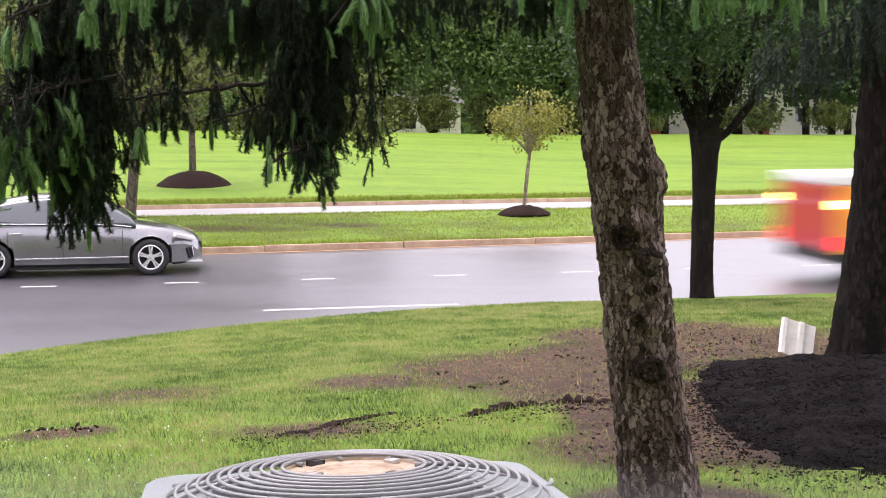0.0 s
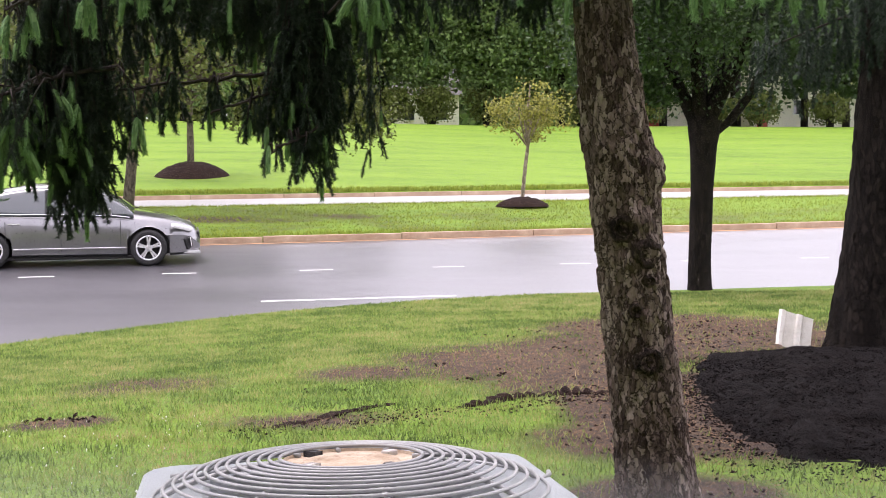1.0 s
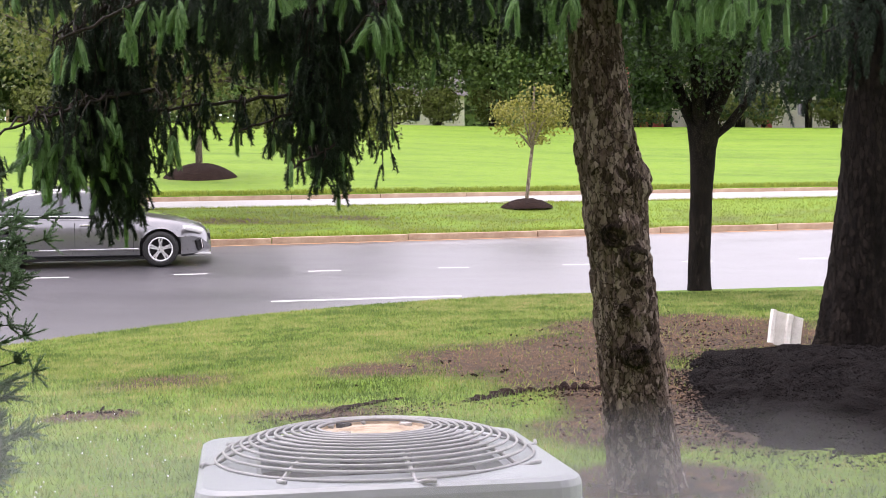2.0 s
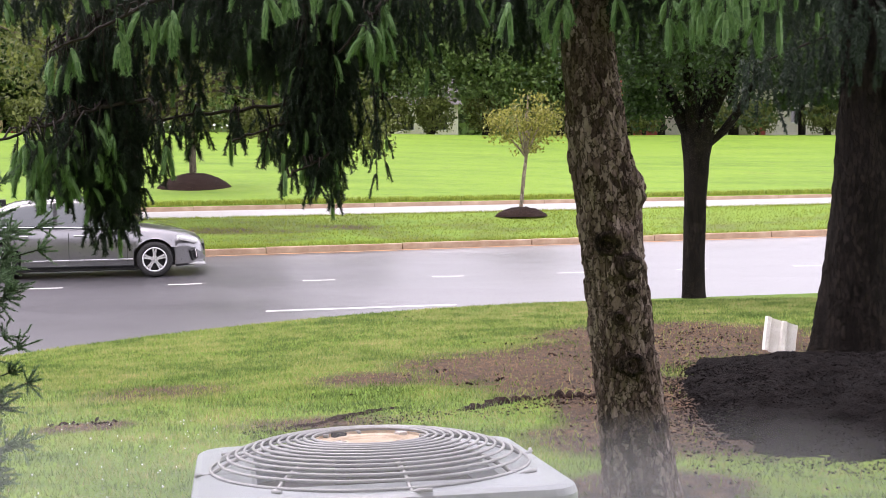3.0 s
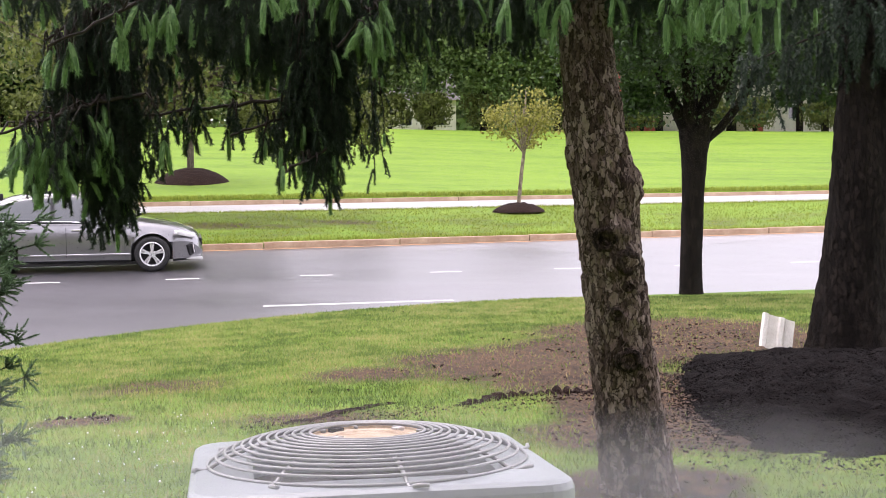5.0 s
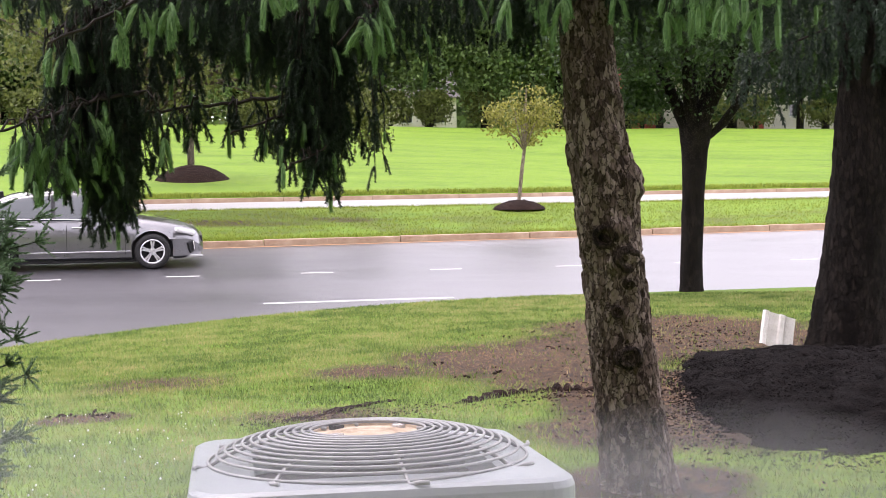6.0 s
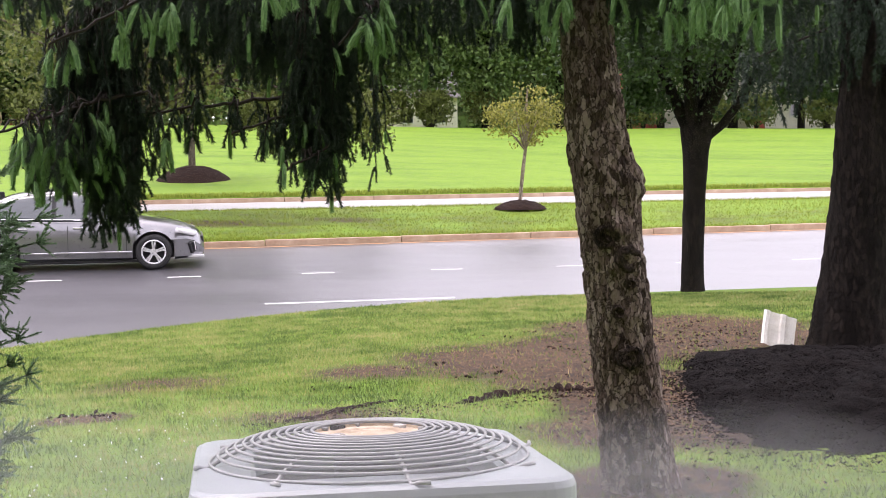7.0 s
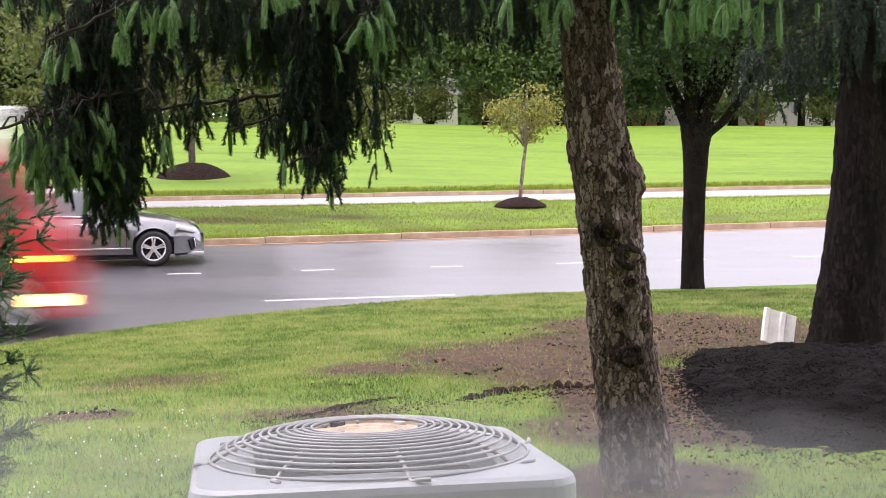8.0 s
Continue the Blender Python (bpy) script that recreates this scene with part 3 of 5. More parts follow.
class Spray:
    """Gathers needles and twigs of one bough."""

    def __init__(self):
        self.old, self.young, self.wood = [], [], []

    def sprig(self, p, d, length, young, fat=1.0):
        d = np.array(d, float); d /= np.linalg.norm(d)
        sag = np.array([0, 0, -1.0])
        pts = [np.array(p, float)]
        for k in range(4):
            dd = d + sag * 0.38 * k
            pts.append(pts[-1] + dd / np.linalg.norm(dd) * length * (1.05 if young else 0.85) / 4)
        path = np.array(pts)
        if young:
            self.core(self.young, path, 0.0095 * fat)
            self.young.append(needles(path, 3200, 0.0185 * fat, 0.0027, 0.95, False))
        else:
            self.core(self.old, path, 0.003 * fat)
            self.old.append(needles(path, 1700, 0.0175 * fat, 0.0034, 0.75, False))
        return path

    def core(self, into, path, r):
        """The dense middle of a sprig, where the needles close up: a slim rounded spindle."""
        d = path[-1] - path[0]
        d = d / np.linalg.norm(d)
        u = np.cross(d, (0.31, 0.77, 0.55)); u /= np.linalg.norm(u)
        w = np.cross(d, u)
        a = np.arange(6) * math.pi / 3
        ring = np.cos(a)[:, None] * u + np.sin(a)[:, None] * w
        rows = [path[k] + ring * r * f for k, f in enumerate((0.35, 0.9, 1.0, 0.95, 0.25))]
        for A, B in zip(rows, rows[1:]):
            A2, B2 = np.roll(A, -1, 0), np.roll(B, -1, 0)
            into.append(np.concatenate([np.stack([A, A2, B2], 1), np.stack([A, B2, B], 1)]).reshape(-1, 3))

    def hanger(self, p, length, lean, fork, young, fat=1.0):
        """A drooping twig with side sprigs all down its length."""
        p = np.array(p, float)
        steps = max(3, int(length / 0.08))
        d = np.array([lean[0], lean[1], -0.55])
        pts = [p]
        for k in range(steps):
            d = d + np.array([RNG.normal() * 0.10, RNG.normal() * 0.10, -0.35])
            d /= np.linalg.norm(d)
            pts.append(pts[-1] + d * length / steps)
        path = np.array(pts)
        self.wood.append((path, 0.0035, 0.0012))
        self.old.append(needles(path, 560, 0.017, 0.0036, 0.7))
        for k in range(1, len(path)):
            for _ in range(fork):
                a = RNG.random() * 2 * math.pi
                out = np.array([math.cos(a), math.sin(a), -0.7 - 1.3 * RNG.random()])
                self.sprig(path[k], out, RNG.uniform(0.07, 0.13), RNG.random() < young * (0.4 + 1.0 * k / len(path)), fat)
        self.sprig(path[-1], d, RNG.uniform(0.07, 0.12) * fat, RNG.random() < max(young * 1.6, 0.12), fat)

    def build(self, parent):
        for name, data, mt in (("foliage", self.old, M_NEEDLE), ("young_tips", self.young, M_TIP)):
            if data:
                v = np.concatenate(data)
                tris(name, v, np.arange(len(v)).reshape(-1, 3), mt, parent)["kind"] = "stuff"
        bm = bmesh.new()
        for path, r0, r1 in self.wood:
            n = len(path)
            tube_into(bm, [tuple(q) for q in path], [r0 + (r1 - r0) * k / (n - 1) for k in range(n)], 5, caps=False)
        part("branches", bm, M_TWIG, parent, smooth=True)


def bough(tree, start, end, sag, drop, count, fork=2, young=0.12, spread=0.16, thick=0.018, stray=0.22, fat=1.0, bare=0.0):
    """A limb from start to end that carries hanging twigs whose lengths run between the two drops."""
    sp = Spray()
    start, end = np.array(start, float), np.array(end, float)
    n = 14
    path = np.array([start + (end - start) * k / n + np.array([0, 0, -sag * (k / n) ** 2]) + RNG.normal(size=3) * 0.005 for k in range(n + 1)])
    sp.wood.append((path, thick, 0.005))
    for k in range(count):
        u = bare + (1 - bare) * RNG.random()
        i = min(n - 1, int(u * n))
        q = path[i] + (path[i + 1] - path[i]) * (u * n - i)
        off = RNG.normal(size=3) * np.array([spread * 0.5, spread, 0.03])
        a = q + off
        sp.wood.append((np.array([q, (q + a) / 2 + np.array([0, 0, 0.02]), a]), 0.005, 0.003))
        sp.hanger(a, RNG.uniform(*drop) * (0.65 + 0.35 * math.sin(math.pi * min(1, u + 0.1))), (RNG.normal() * stray, RNG.normal() * stray), fork, young, fat)
    b = new("bough")
    b.parent = tree
    sp.build(b)
    return b


def spruce_near():
    tree = empty("spruce_tree", pose(0.87, 6.03, -0.02), "tall spruce with rough scaly bark and drooping boughs", "tree")
    ax = [(0.02, 0, -0.15), (0.0, 0, 0.02), (-0.045, 0, 0.35), (-0.088, 0, 0.7), (-0.127, 0, 1.1), (-0.17, 0, 1.5), (-0.215, 0, 1.9), (-0.26, 0.02, 2.4), (-0.3, 0.03, 4.0), (-0.32, 0, 6.5), (-0.33, 0, 10.0)]
    rad = [0.215, 0.180, 0.152, 0.140, 0.140, 0.140, 0.120, 0.108, 0.09, 0.06, 0.02]
    knobs = ((-1.3, 1.16, 0.045, 0.03), (-0.95, 1.05, 0.04, 0.025), (-1.75, 1.0, 0.03, 0.02), (-0.3, 1.37, 0.085, 0.055), (-1.4, 0.6, 0.05, 0.02), (-2.0, 1.45, 0.05, 0.015), (-1.2, 0.77, 0.025, 0.015))
    trunk_mesh("trunk", ax[:8], rad[:8], M_BARK, tree, 0.013, 170, 460, 9.0, 3.0, knobs)
    for z, side, size in ((1.13, -0.03, 0.050), (1.03, 0.055, 0.058), (0.60, 0.015, 0.052), (1.43, -0.08, 0.034), (0.80, -0.015, 0.026), (0.92, 0.05, 0.024)):
        cx, r = (float(np.interp(z, [p[2] for p in ax], v)) for v in ([p[0] for p in ax], rad))
        y = -math.sqrt(r * r - side * side)
        bm = bmesh.new()
        tip = Matrix.Translation((cx + side, y, z)) @ Matrix.Rotation(math.asin(side / r), 4, "Z") @ Matrix.Rotation(radians(90), 4, "X")
        lathe_into(bm, [(size * 1.25, -0.03), (size * 1.05, 0.006), (size * 0.8, 0.016), (size * 0.55, 0.012), (size * 0.42, -0.002), (size * 0.2, 0.004), (0.001, 0.006)], 26, tip)
        for v in bm.verts:
            v.co += noise.noise_vector(v.co * 38) * 0.012 + noise.noise_vector(v.co * 14) * 0.014
        part("knot", bm, M_KNOT, tree, "dark healed branch knot", smooth=True)
    # same spruce, its bark coloured darker as shaded by the crown
    trunk_mesh("upper_trunk", ax[7:], rad[7:], M_BARK_SHADED, tree, 0.01, 24, 60, 9.0, 3.0)
    o = np.array([0.87, 6.03, -0.02])

    def hang(start, end, *a, **k):
        bough(tree, tuple(np.array(start) - o), tuple(np.array(end) - o), *a, **k)
    # limbs sweep out from the trunk above head height, with curtains of twigs
    hang((0.62, 6.0, 2.6), (-2.2, 5.8, 2.65), 0.15, (0.35, 0.72), 56, 2, 0.02, bare=0.33)
    hang((0.62, 6.0, 2.7), (-1.9, 5.3, 2.45), 0.15, (0.25, 0.55), 56, 2, 0.04, bare=0.33)
    hang((0.62, 6.0, 2.8), (-1.4, 6.6, 2.65), 0.12, (0.35, 0.75), 64, 2, 0.03, bare=0.4)
    hang((0.60, 6.0, 2.45), (-0.25, 5.6, 2.3), 0.10, (0.12, 0.36), 12, 2, 0.08)
    hang((0.60, 6.0, 2.6), (-1.1, 6.3, 2.50), 0.12, (0.35, 0.75), 52, 2, 0.02, bare=0.3)
    hang((0.55, 6.1, 2.5), (0.1, 6.6, 2.45), 0.05, (0.2, 0.45), 28, 2, 0.03)
    # dense shaded boughs behind the curtains
    hang((-0.30, 6.9, 2.75), (-1.7, 6.9, 2.70), 0.05, (0.40, 0.85), 84, 2, 0.0, 0.15)
    hang((-0.35, 7.3, 2.60), (-1.5, 7.3, 2.55), 0.03, (0.30, 0.60), 60, 2, 0.0, 0.15)
    hang((-0.90, 6.2, 2.35), (-0.45, 6.2, 2.30), 0.02, (0.25, 0.50), 40, 2, 0.0, 0.10)
    # the two longest curtains
    hang((-1.0, 5.8, 2.4), (-1.58, 5.5, 2.0), 0.05, (0.40, 0.62), 30, 2, 0.10, 0.07, 0.016, 0.06)
    hang((-1.32, 5.5, 2.1), (-1.54, 5.5, 1.95), 0.03, (0.50, 0.74), 46, 2, 0.06, 0.035, 0.014, 0.05)
    hang((-1.27, 5.6, 2.0), (-1.42, 5.6, 1.90), 0.02, (0.58, 0.78), 52, 2, 0.0, 0.035, 0.014, 0.04)
    hang((-0.44, 5.6, 2.25), (-0.57, 5.6, 2.05), 0.03, (0.58, 0.84), 56, 2, 0.03, 0.035, 0.016, 0.04)
    hang((-0.42, 5.7, 2.1), (-0.53, 5.7, 1.95), 0.02, (0.50, 0.70), 36, 2, 0.0, 0.03, 0.016, 0.04)
    hang((0.1, 6.3, 2.5), (-1.2, 6.4, 2.5), 0.05, (0.35, 0.70), 70, 2, 0.0, 0.14, bare=0.3)
    hang((0.1, 5.4, 2.4), (-1.6, 5.0, 2.35), 0.08, (0.12, 0.40), 26, 2, 0.12, 0.10, 0.014, 0.15, 1.1)
    hang((-0.35, 6.6, 2.6), (-1.05, 6.6, 2.6), 0.02, (0.40, 0.74), 56, 2, 0.0, 0.1)
    # the low limb that crosses the lawn's view
    hang((-0.40, 5.7, 1.74), (-1.25, 5.5, 1.66), 0.02, (0.03, 0.10), 22, 1, 0.05, 0.03, 0.010)
    hang((-0.55, 5.6, 1.66), (-0.85, 5.5, 1.58), 0.02, (0.05, 0.14), 8, 1, 0.05, 0.02, 0.007)
    hang((-0.46, 5.5, 1.50), (-0.61, 5.4, 1.43), 0.01, (0.02, 0.05), 5, 1, 0.05, 0.02, 0.006)
    hang((-1.2, 5.5, 1.74), (-1.74, 5.2, 1.60), 0.05, (0.08, 0.26), 40, 1, 0.4, 0.06, 0.010, 0.15, 1.15)
    hang((-1.15, 5.5, 1.70), (-1.12, 5.5, 1.62), 0.01, (0.15, 0.28), 5, 1, 0.05, 0.02, 0.006, 0.08)
    hang((-0.27, 5.5, 2.05), (-0.29, 5.5, 2.0), 0.01, (0.52, 0.64), 4, 1, 0.0, 0.008, 0.004, 0.03, 0.7)
    # tips that catch the light
    hang((-0.9, 5.2, 2.15), (-1.42, 5.0, 1.93), 0.05, (0.05, 0.14), 9, 1, 0.8, 0.07, 0.010, 0.2, 1.2)
    hang((-0.2, 5.3, 2.1), (-0.38, 5.2, 1.92), 0.03, (0.03, 0.10), 8, 1, 0.8, 0.06, 0.008, 0.2, 1.2)
    hang((-0.5, 5.1, 2.2), (-0.62, 5.0, 2.08), 0.03, (0.03, 0.08), 4, 1, 0.8, 0.06, 0.008, 0.2, 1.2)
    # limbs that pass in front of the trunk to the other side
    hang((0.62, 6.0, 2.6), (1.40, 5.5, 2.35), 0.08, (0.20, 0.48), 76, 2, 0.0, 0.14)
    hang((0.62, 6.0, 2.5), (1.30, 4.9, 2.22), 0.10, (0.10, 0.34), 22, 1, 0.75, 0.17, 0.016, 0.2, 1.25, 0.3)
    hang((0.70, 5.8, 2.4), (1.10, 4.8, 2.15), 0.06, (0.08, 0.28), 13, 1, 0.75, 0.14, 0.014, 0.2, 1.25, 0.3)
    hang((0.70, 6.0, 2.7), (1.45, 5.8, 2.45), 0.05, (0.25, 0.55), 50, 2, 0.05, 0.12)
    hang((0.60, 6.0, 2.35), (0.25, 5.1, 2.15), 0.05, (0.06, 0.20), 18, 1, 0.3, 0.08, 0.012, 0.15, 1.2)
    hang((0.60, 6.0, 2.35), (-0.30, 5.2, 2.14), 0.05, (0.06, 0.20), 8, 2, 0.15, 0.09)
    hang((0.50, 6.2, 2.4), (0.20, 5.9, 2.25), 0.05, (0.12, 0.38), 36, 2, 0.05, 0.1)
    # the unseen higher crown, which shades the ground; cut short leftwards to light the lawn
    for k in range(26):
        a = k * 2.4
        z = 3.7 + k * 0.24
        r = 3.0 * (1 - (z - 2.5) / 9.5) * (0.6 if math.cos(a) < -0.2 else 1.0)
        c = new("high_bough"); c.parent = tree
        sp = Spray()
        e = np.array([math.cos(a) * r, math.sin(a) * r, z - 0.5])
        s0 = np.array([-0.28, 0.0, z])
        path = np.array([s0 + (e - s0) * q / 6 for q in range(7)])
        sp.wood.append((path, 0.03, 0.008))
        for q in range(26):
            u = RNG.random()
            p = s0 + (e - s0) * u + RNG.normal(size=3) * np.array([0.25, 0.25, 0.05])
            tail = p + np.array([RNG.normal() * 0.1, RNG.normal() * 0.1, -RNG.uniform(0.3, 0.7)])
            sp.old.append(needles(np.array([p, (p + tail) / 2, tail]), 130, 0.16, 0.05, 0.7))
        sp.build(c)


spruce_near()


def leaf_cloud(n, centre, size, shape, material, parent, name="crown", clumps=60, seed=3, hollow=0.35):
    """A crown of many small folded leaves gathered in clumps, with gaps between."""
    g = np.random.default_rng(seed)
    d = g.normal(size=(clumps, 3)); d /= np.linalg.norm(d, axis=1)[:, None]
    rad = (hollow + (1 - hollow) * g.random(clumps)) ** 0.6
    cc = np.array(centre) + d * rad[:, None] * np.array(shape)
    which = g.integers(0, clumps, n)
    spread = np.array(shape).mean() * 0.20 * (0.6 + 0.9 * g.random(clumps))
    p = cc[which] + np.clip(g.normal(size=(n, 3)), -1.5, 1.5) * spread[which][:, None] * np.array([1, 1, 0.65])
    a, b = g.normal(size=(n, 3)), g.normal(size=(n, 3))
    a /= np.linalg.norm(a, axis=1)[:, None]
    b -= a * (a * b).sum(1)[:, None]; b /= np.linalg.norm(b, axis=1)[:, None]
    s = (size * g.uniform(0.6, 1.3, n))[:, None]
    up = np.cross(a, b) * 0.25
    v = np.stack([p - a * s, p + b * s * 0.6 + up * s, p + a * s, p - b * s * 0.6 + up * s], 1).reshape(-1, 3)
    i = np.arange(n) * 4
    f = np.concatenate([np.stack([i, i + 1, i + 2], 1), np.stack([i, i + 2, i + 3], 1)])
    ob = tris(name, v, f, material, parent)
    ob["kind"] = "stuff"
    return cc


def limbs(parent, root, tips, r0, material, name="limbs"):
    bm = bmesh.new()
    for t in tips:
        a, b = Vector(root), Vector(t)
        mid = a.lerp(b, 0.5) + Vector((random.uniform(-.1, .1), random.uniform(-.1, .1), 0.12 * (b - a).length))
        pts = [a, a.lerp(mid, 0.5), mid, mid.lerp(b, 0.5), b]
        tube_into(bm, pts, [r0, r0 * 0.8, r0 * 0.55, r0 * 0.35, r0 * 0.12], 7, caps=False)
    return part(name, bm, material, parent, smooth=True)


def dark_tree():
    x, y = 3.58, 12.0
    t = empty("dark_conifer", pose(x, y, lawn_z(x, y)), "dark shaded conifer trunk rising from black mulch", "tree")
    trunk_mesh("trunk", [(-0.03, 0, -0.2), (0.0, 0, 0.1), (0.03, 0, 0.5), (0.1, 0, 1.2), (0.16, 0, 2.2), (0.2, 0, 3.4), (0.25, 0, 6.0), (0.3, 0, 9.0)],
               [0.42, 0.34, 0.30, 0.275, 0.25, 0.235, 0.16, 0.05], M_BARK_SHADED, t, 0.014, 96, 240, 7.0, 9.0)
    for k in range(40):
        a = k * 2.4
        z = 2.75 + k * 0.2
        r = 3.3 * (1 - (z - 2.4) / 10) if z > 4.2 else 0.95
        sp = Spray()
        e = np.array([math.cos(a) * r, math.sin(a) * r, z - 0.35])
        s0 = np.array([0.18, 0.0, z])
        sp.wood.append((np.array([s0 + (e - s0) * q / 6 for q in range(7)]), 0.018, 0.006))
        for q in range(52 if z < 5 else 34):
            p = s0 + (e - s0) * RNG.random() + RNG.normal(size=3) * np.array([0.25, 0.25, 0.05])
            tail = p + np.array([RNG.normal() * 0.1, RNG.normal() * 0.1, -RNG.uniform(0.25, 0.6)])
            sp.old.append(needles(np.array([p, (p + tail) / 2, tail]), 420, 0.045, 0.013, 0.8))
        b = new("high_bough"); b.parent = t
        sp.build(b)


dark_tree()


def shade_maple():
    x, y = 3.93, 21.45
    z = lawn_z(x, y)
    t = empty("shade_maple", pose(x, y, z), "shade tree with forked shaded trunk at the lawn's edge", "tree")
    trunk_mesh("trunk", [(0, 0, -0.15), (0, 0, 0.1), (0.01, 0, 0.6), (0.03, 0, 1.4), (0.05, 0, 2.2), (0.08, 0, 2.6)], [0.22, 0.185, 0.172, 0.172, 0.20, 0.26], M_BARK_SHADED, t, 0.005, 48, 90, 9.0, 5.0)
    trunk_mesh("fork_limb", [(0.05, 0, 2.25), (0.22, 0, 2.40), (0.45, 0, 2.58), (0.75, -0.05, 2.98), (1.0, -0.1, 3.5), (1.4, -0.1, 4.4)], [0.11, 0.10, 0.088, 0.08, 0.07, 0.03], M_BARK_SHADED, t, 0.004, 24, 60, 9.0, 6.0)
    limbs(t, (0.03, 0, 2.4), [(-0.35, 0, 3.3), (-1.1, 0.2, 4.2), (0.45, 0.3, 3.8), (-0.4, -0.9, 4.4), (0.3, 0.9, 5.0), (1.2, -0.8, 4.7)], 0.13, M_BARK_SHADED, "upper_limbs")
    leaf_cloud(42000, (0.3, 0, 4.7), 0.042, (2.7, 2.3, 1.75), M_LEAF, t, clumps=110, seed=5)
    leaf_cloud(5200, (1.75, -0.5, 3.25), 0.04, (0.75, 0.6, 0.35), M_LEAF, t, "low_leaves", 26, 8, 0.1)
    leaf_cloud(2800, (-0.85, -0.3, 3.1), 0.04, (0.5, 0.6, 0.25), M_LEAF, t, "low_leaves", 18, 9, 0.1)


shade_maple()


def round_mound(bm, r, h, seed=0.0, rings=14, sides=48):
    verts = []
    for i in range(rings + 1):
        q = i / rings
        for k in range(sides):
            a = 2 * math.pi * k / sides
            rr = r * q * (1 + 0.10 * noise.noise(Vector((math.cos(a) * 2, math.sin(a) * 2, seed))))
            p = Vector((rr * math.cos(a), rr * math.sin(a), h * (1 - q ** 2.2) - 0.03 * (q > 0.99)))
            p.z += (0.03 * r * noise.noise(p * 6 / r) + 0.02 * noise.noise(p * 11)) * (q < 0.99)
            verts.append(bm.verts.new(p))
    for i in range(rings):
        for k in range(sides):
            a, b = i * sides + k, i * sides + (k + 1) % sides
            bm.faces.new((verts[a], verts[a + sides], verts[b + sides], verts[b]))
    return bm


def young_tree(x, y, z, h, crown_z, crown, material, leaves, size, mound, name, label, seed, lean=0.0, trunk_r=0.05, clumps=60, bark=None, slope=0.0):
    t = empty(name, pose(x, y, z), label, "tree")
    trunk_mesh("trunk", [(0, 0, -0.1), (0, 0, 0.1), (lean * 0.5, 0, crown_z * 0.6), (lean, 0, crown_z), (lean * 1.2, 0, h)], [trunk_r * 1.3, trunk_r, trunk_r * 0.9, trunk_r * 0.75, trunk_r * 0.2], bark or M_BARK_PALE, t, 0.004, 20, 50, 12.0, seed)
    cc = leaf_cloud(leaves, (lean, 0, (h + crown_z) / 2), size, crown, material, t, clumps=clumps, seed=seed)
    limbs(t, (lean * 0.8, 0, crown_z * 0.9), [tuple(c) for c in cc[::3]], trunk_r * 0.5, bark or M_BARK_PALE)
    m = part("mulch_ring", round_mound(bmesh.new(), mound[0], mound[1], seed), M_MULCH_RED, None, smooth=True)
    m.matrix_basis = pose(x, y, z, slope)
    tagged(m, "dark mulch mound round a tree's foot", "mulch", kind="structure")
    return t


def land(s, w):
    p = road_point(s, w, bank_z(w))
    return p


def far_trees():
    p = Vector((2.1, 37.0, 0)); w = p.dot(ACROSS)
    young_tree(2.1, 37.0, bank_z(w), 3.25, 1.75, (0.95, 0.95, 0.82), M_LEAF_GOLD, 3300, 0.045, (0.72, 0.22), "sapling", "young yellow-green sapling in a mulch ring", 27, 0.19, 0.055, 38)
    p = Vector((-8.2, 36.0, 0)); w = p.dot(ACROSS)
    t = young_tree(-8.2, 36.0, bank_z(w), 8.0, 2.6, (5.2, 3.4, 2.6), M_LEAF_MID, 15000, 0.08, (0.35, 0.05), "median_tree", "broad green street tree on the median", 33, 0.3, 0.15, 130, M_BARK_GREY)
    leaf_cloud(2600, (6.1, 0, 2.5), 0.06, (0.95, 0.8, 1.35), M_LEAF_MID, t, "low_leaves", 34, 51, 0.1)
    leaf_cloud(1500, (3.6, -0.3, 2.4), 0.06, (0.7, 0.8, 0.9), M_LEAF_MID, t, "low_leaves", 22, 52, 0.1)
    limbs(t, (0.3, 0, 3.2), [(5.9, 0, 3.2), (3.6, -0.2, 3.0), (6.4, 0.1, 2.3)], 0.06, M_BARK_GREY, "low_limbs")
    p = Vector((-9.6, 52.5, 0)); w = p.dot(ACROSS)
    young_tree(-9.6, 52.5, bank_z(w), 7.5, 3.0, (2.6, 2.6, 2.2), M_LEAF_FAR, 7000, 0.10, (1.45, 0.56), "hill_tree", "tree on the hillside in a dark mulch mound", 41, 0.0, 0.14, 70, M_BARK_GREY, 8.0)


far_trees()


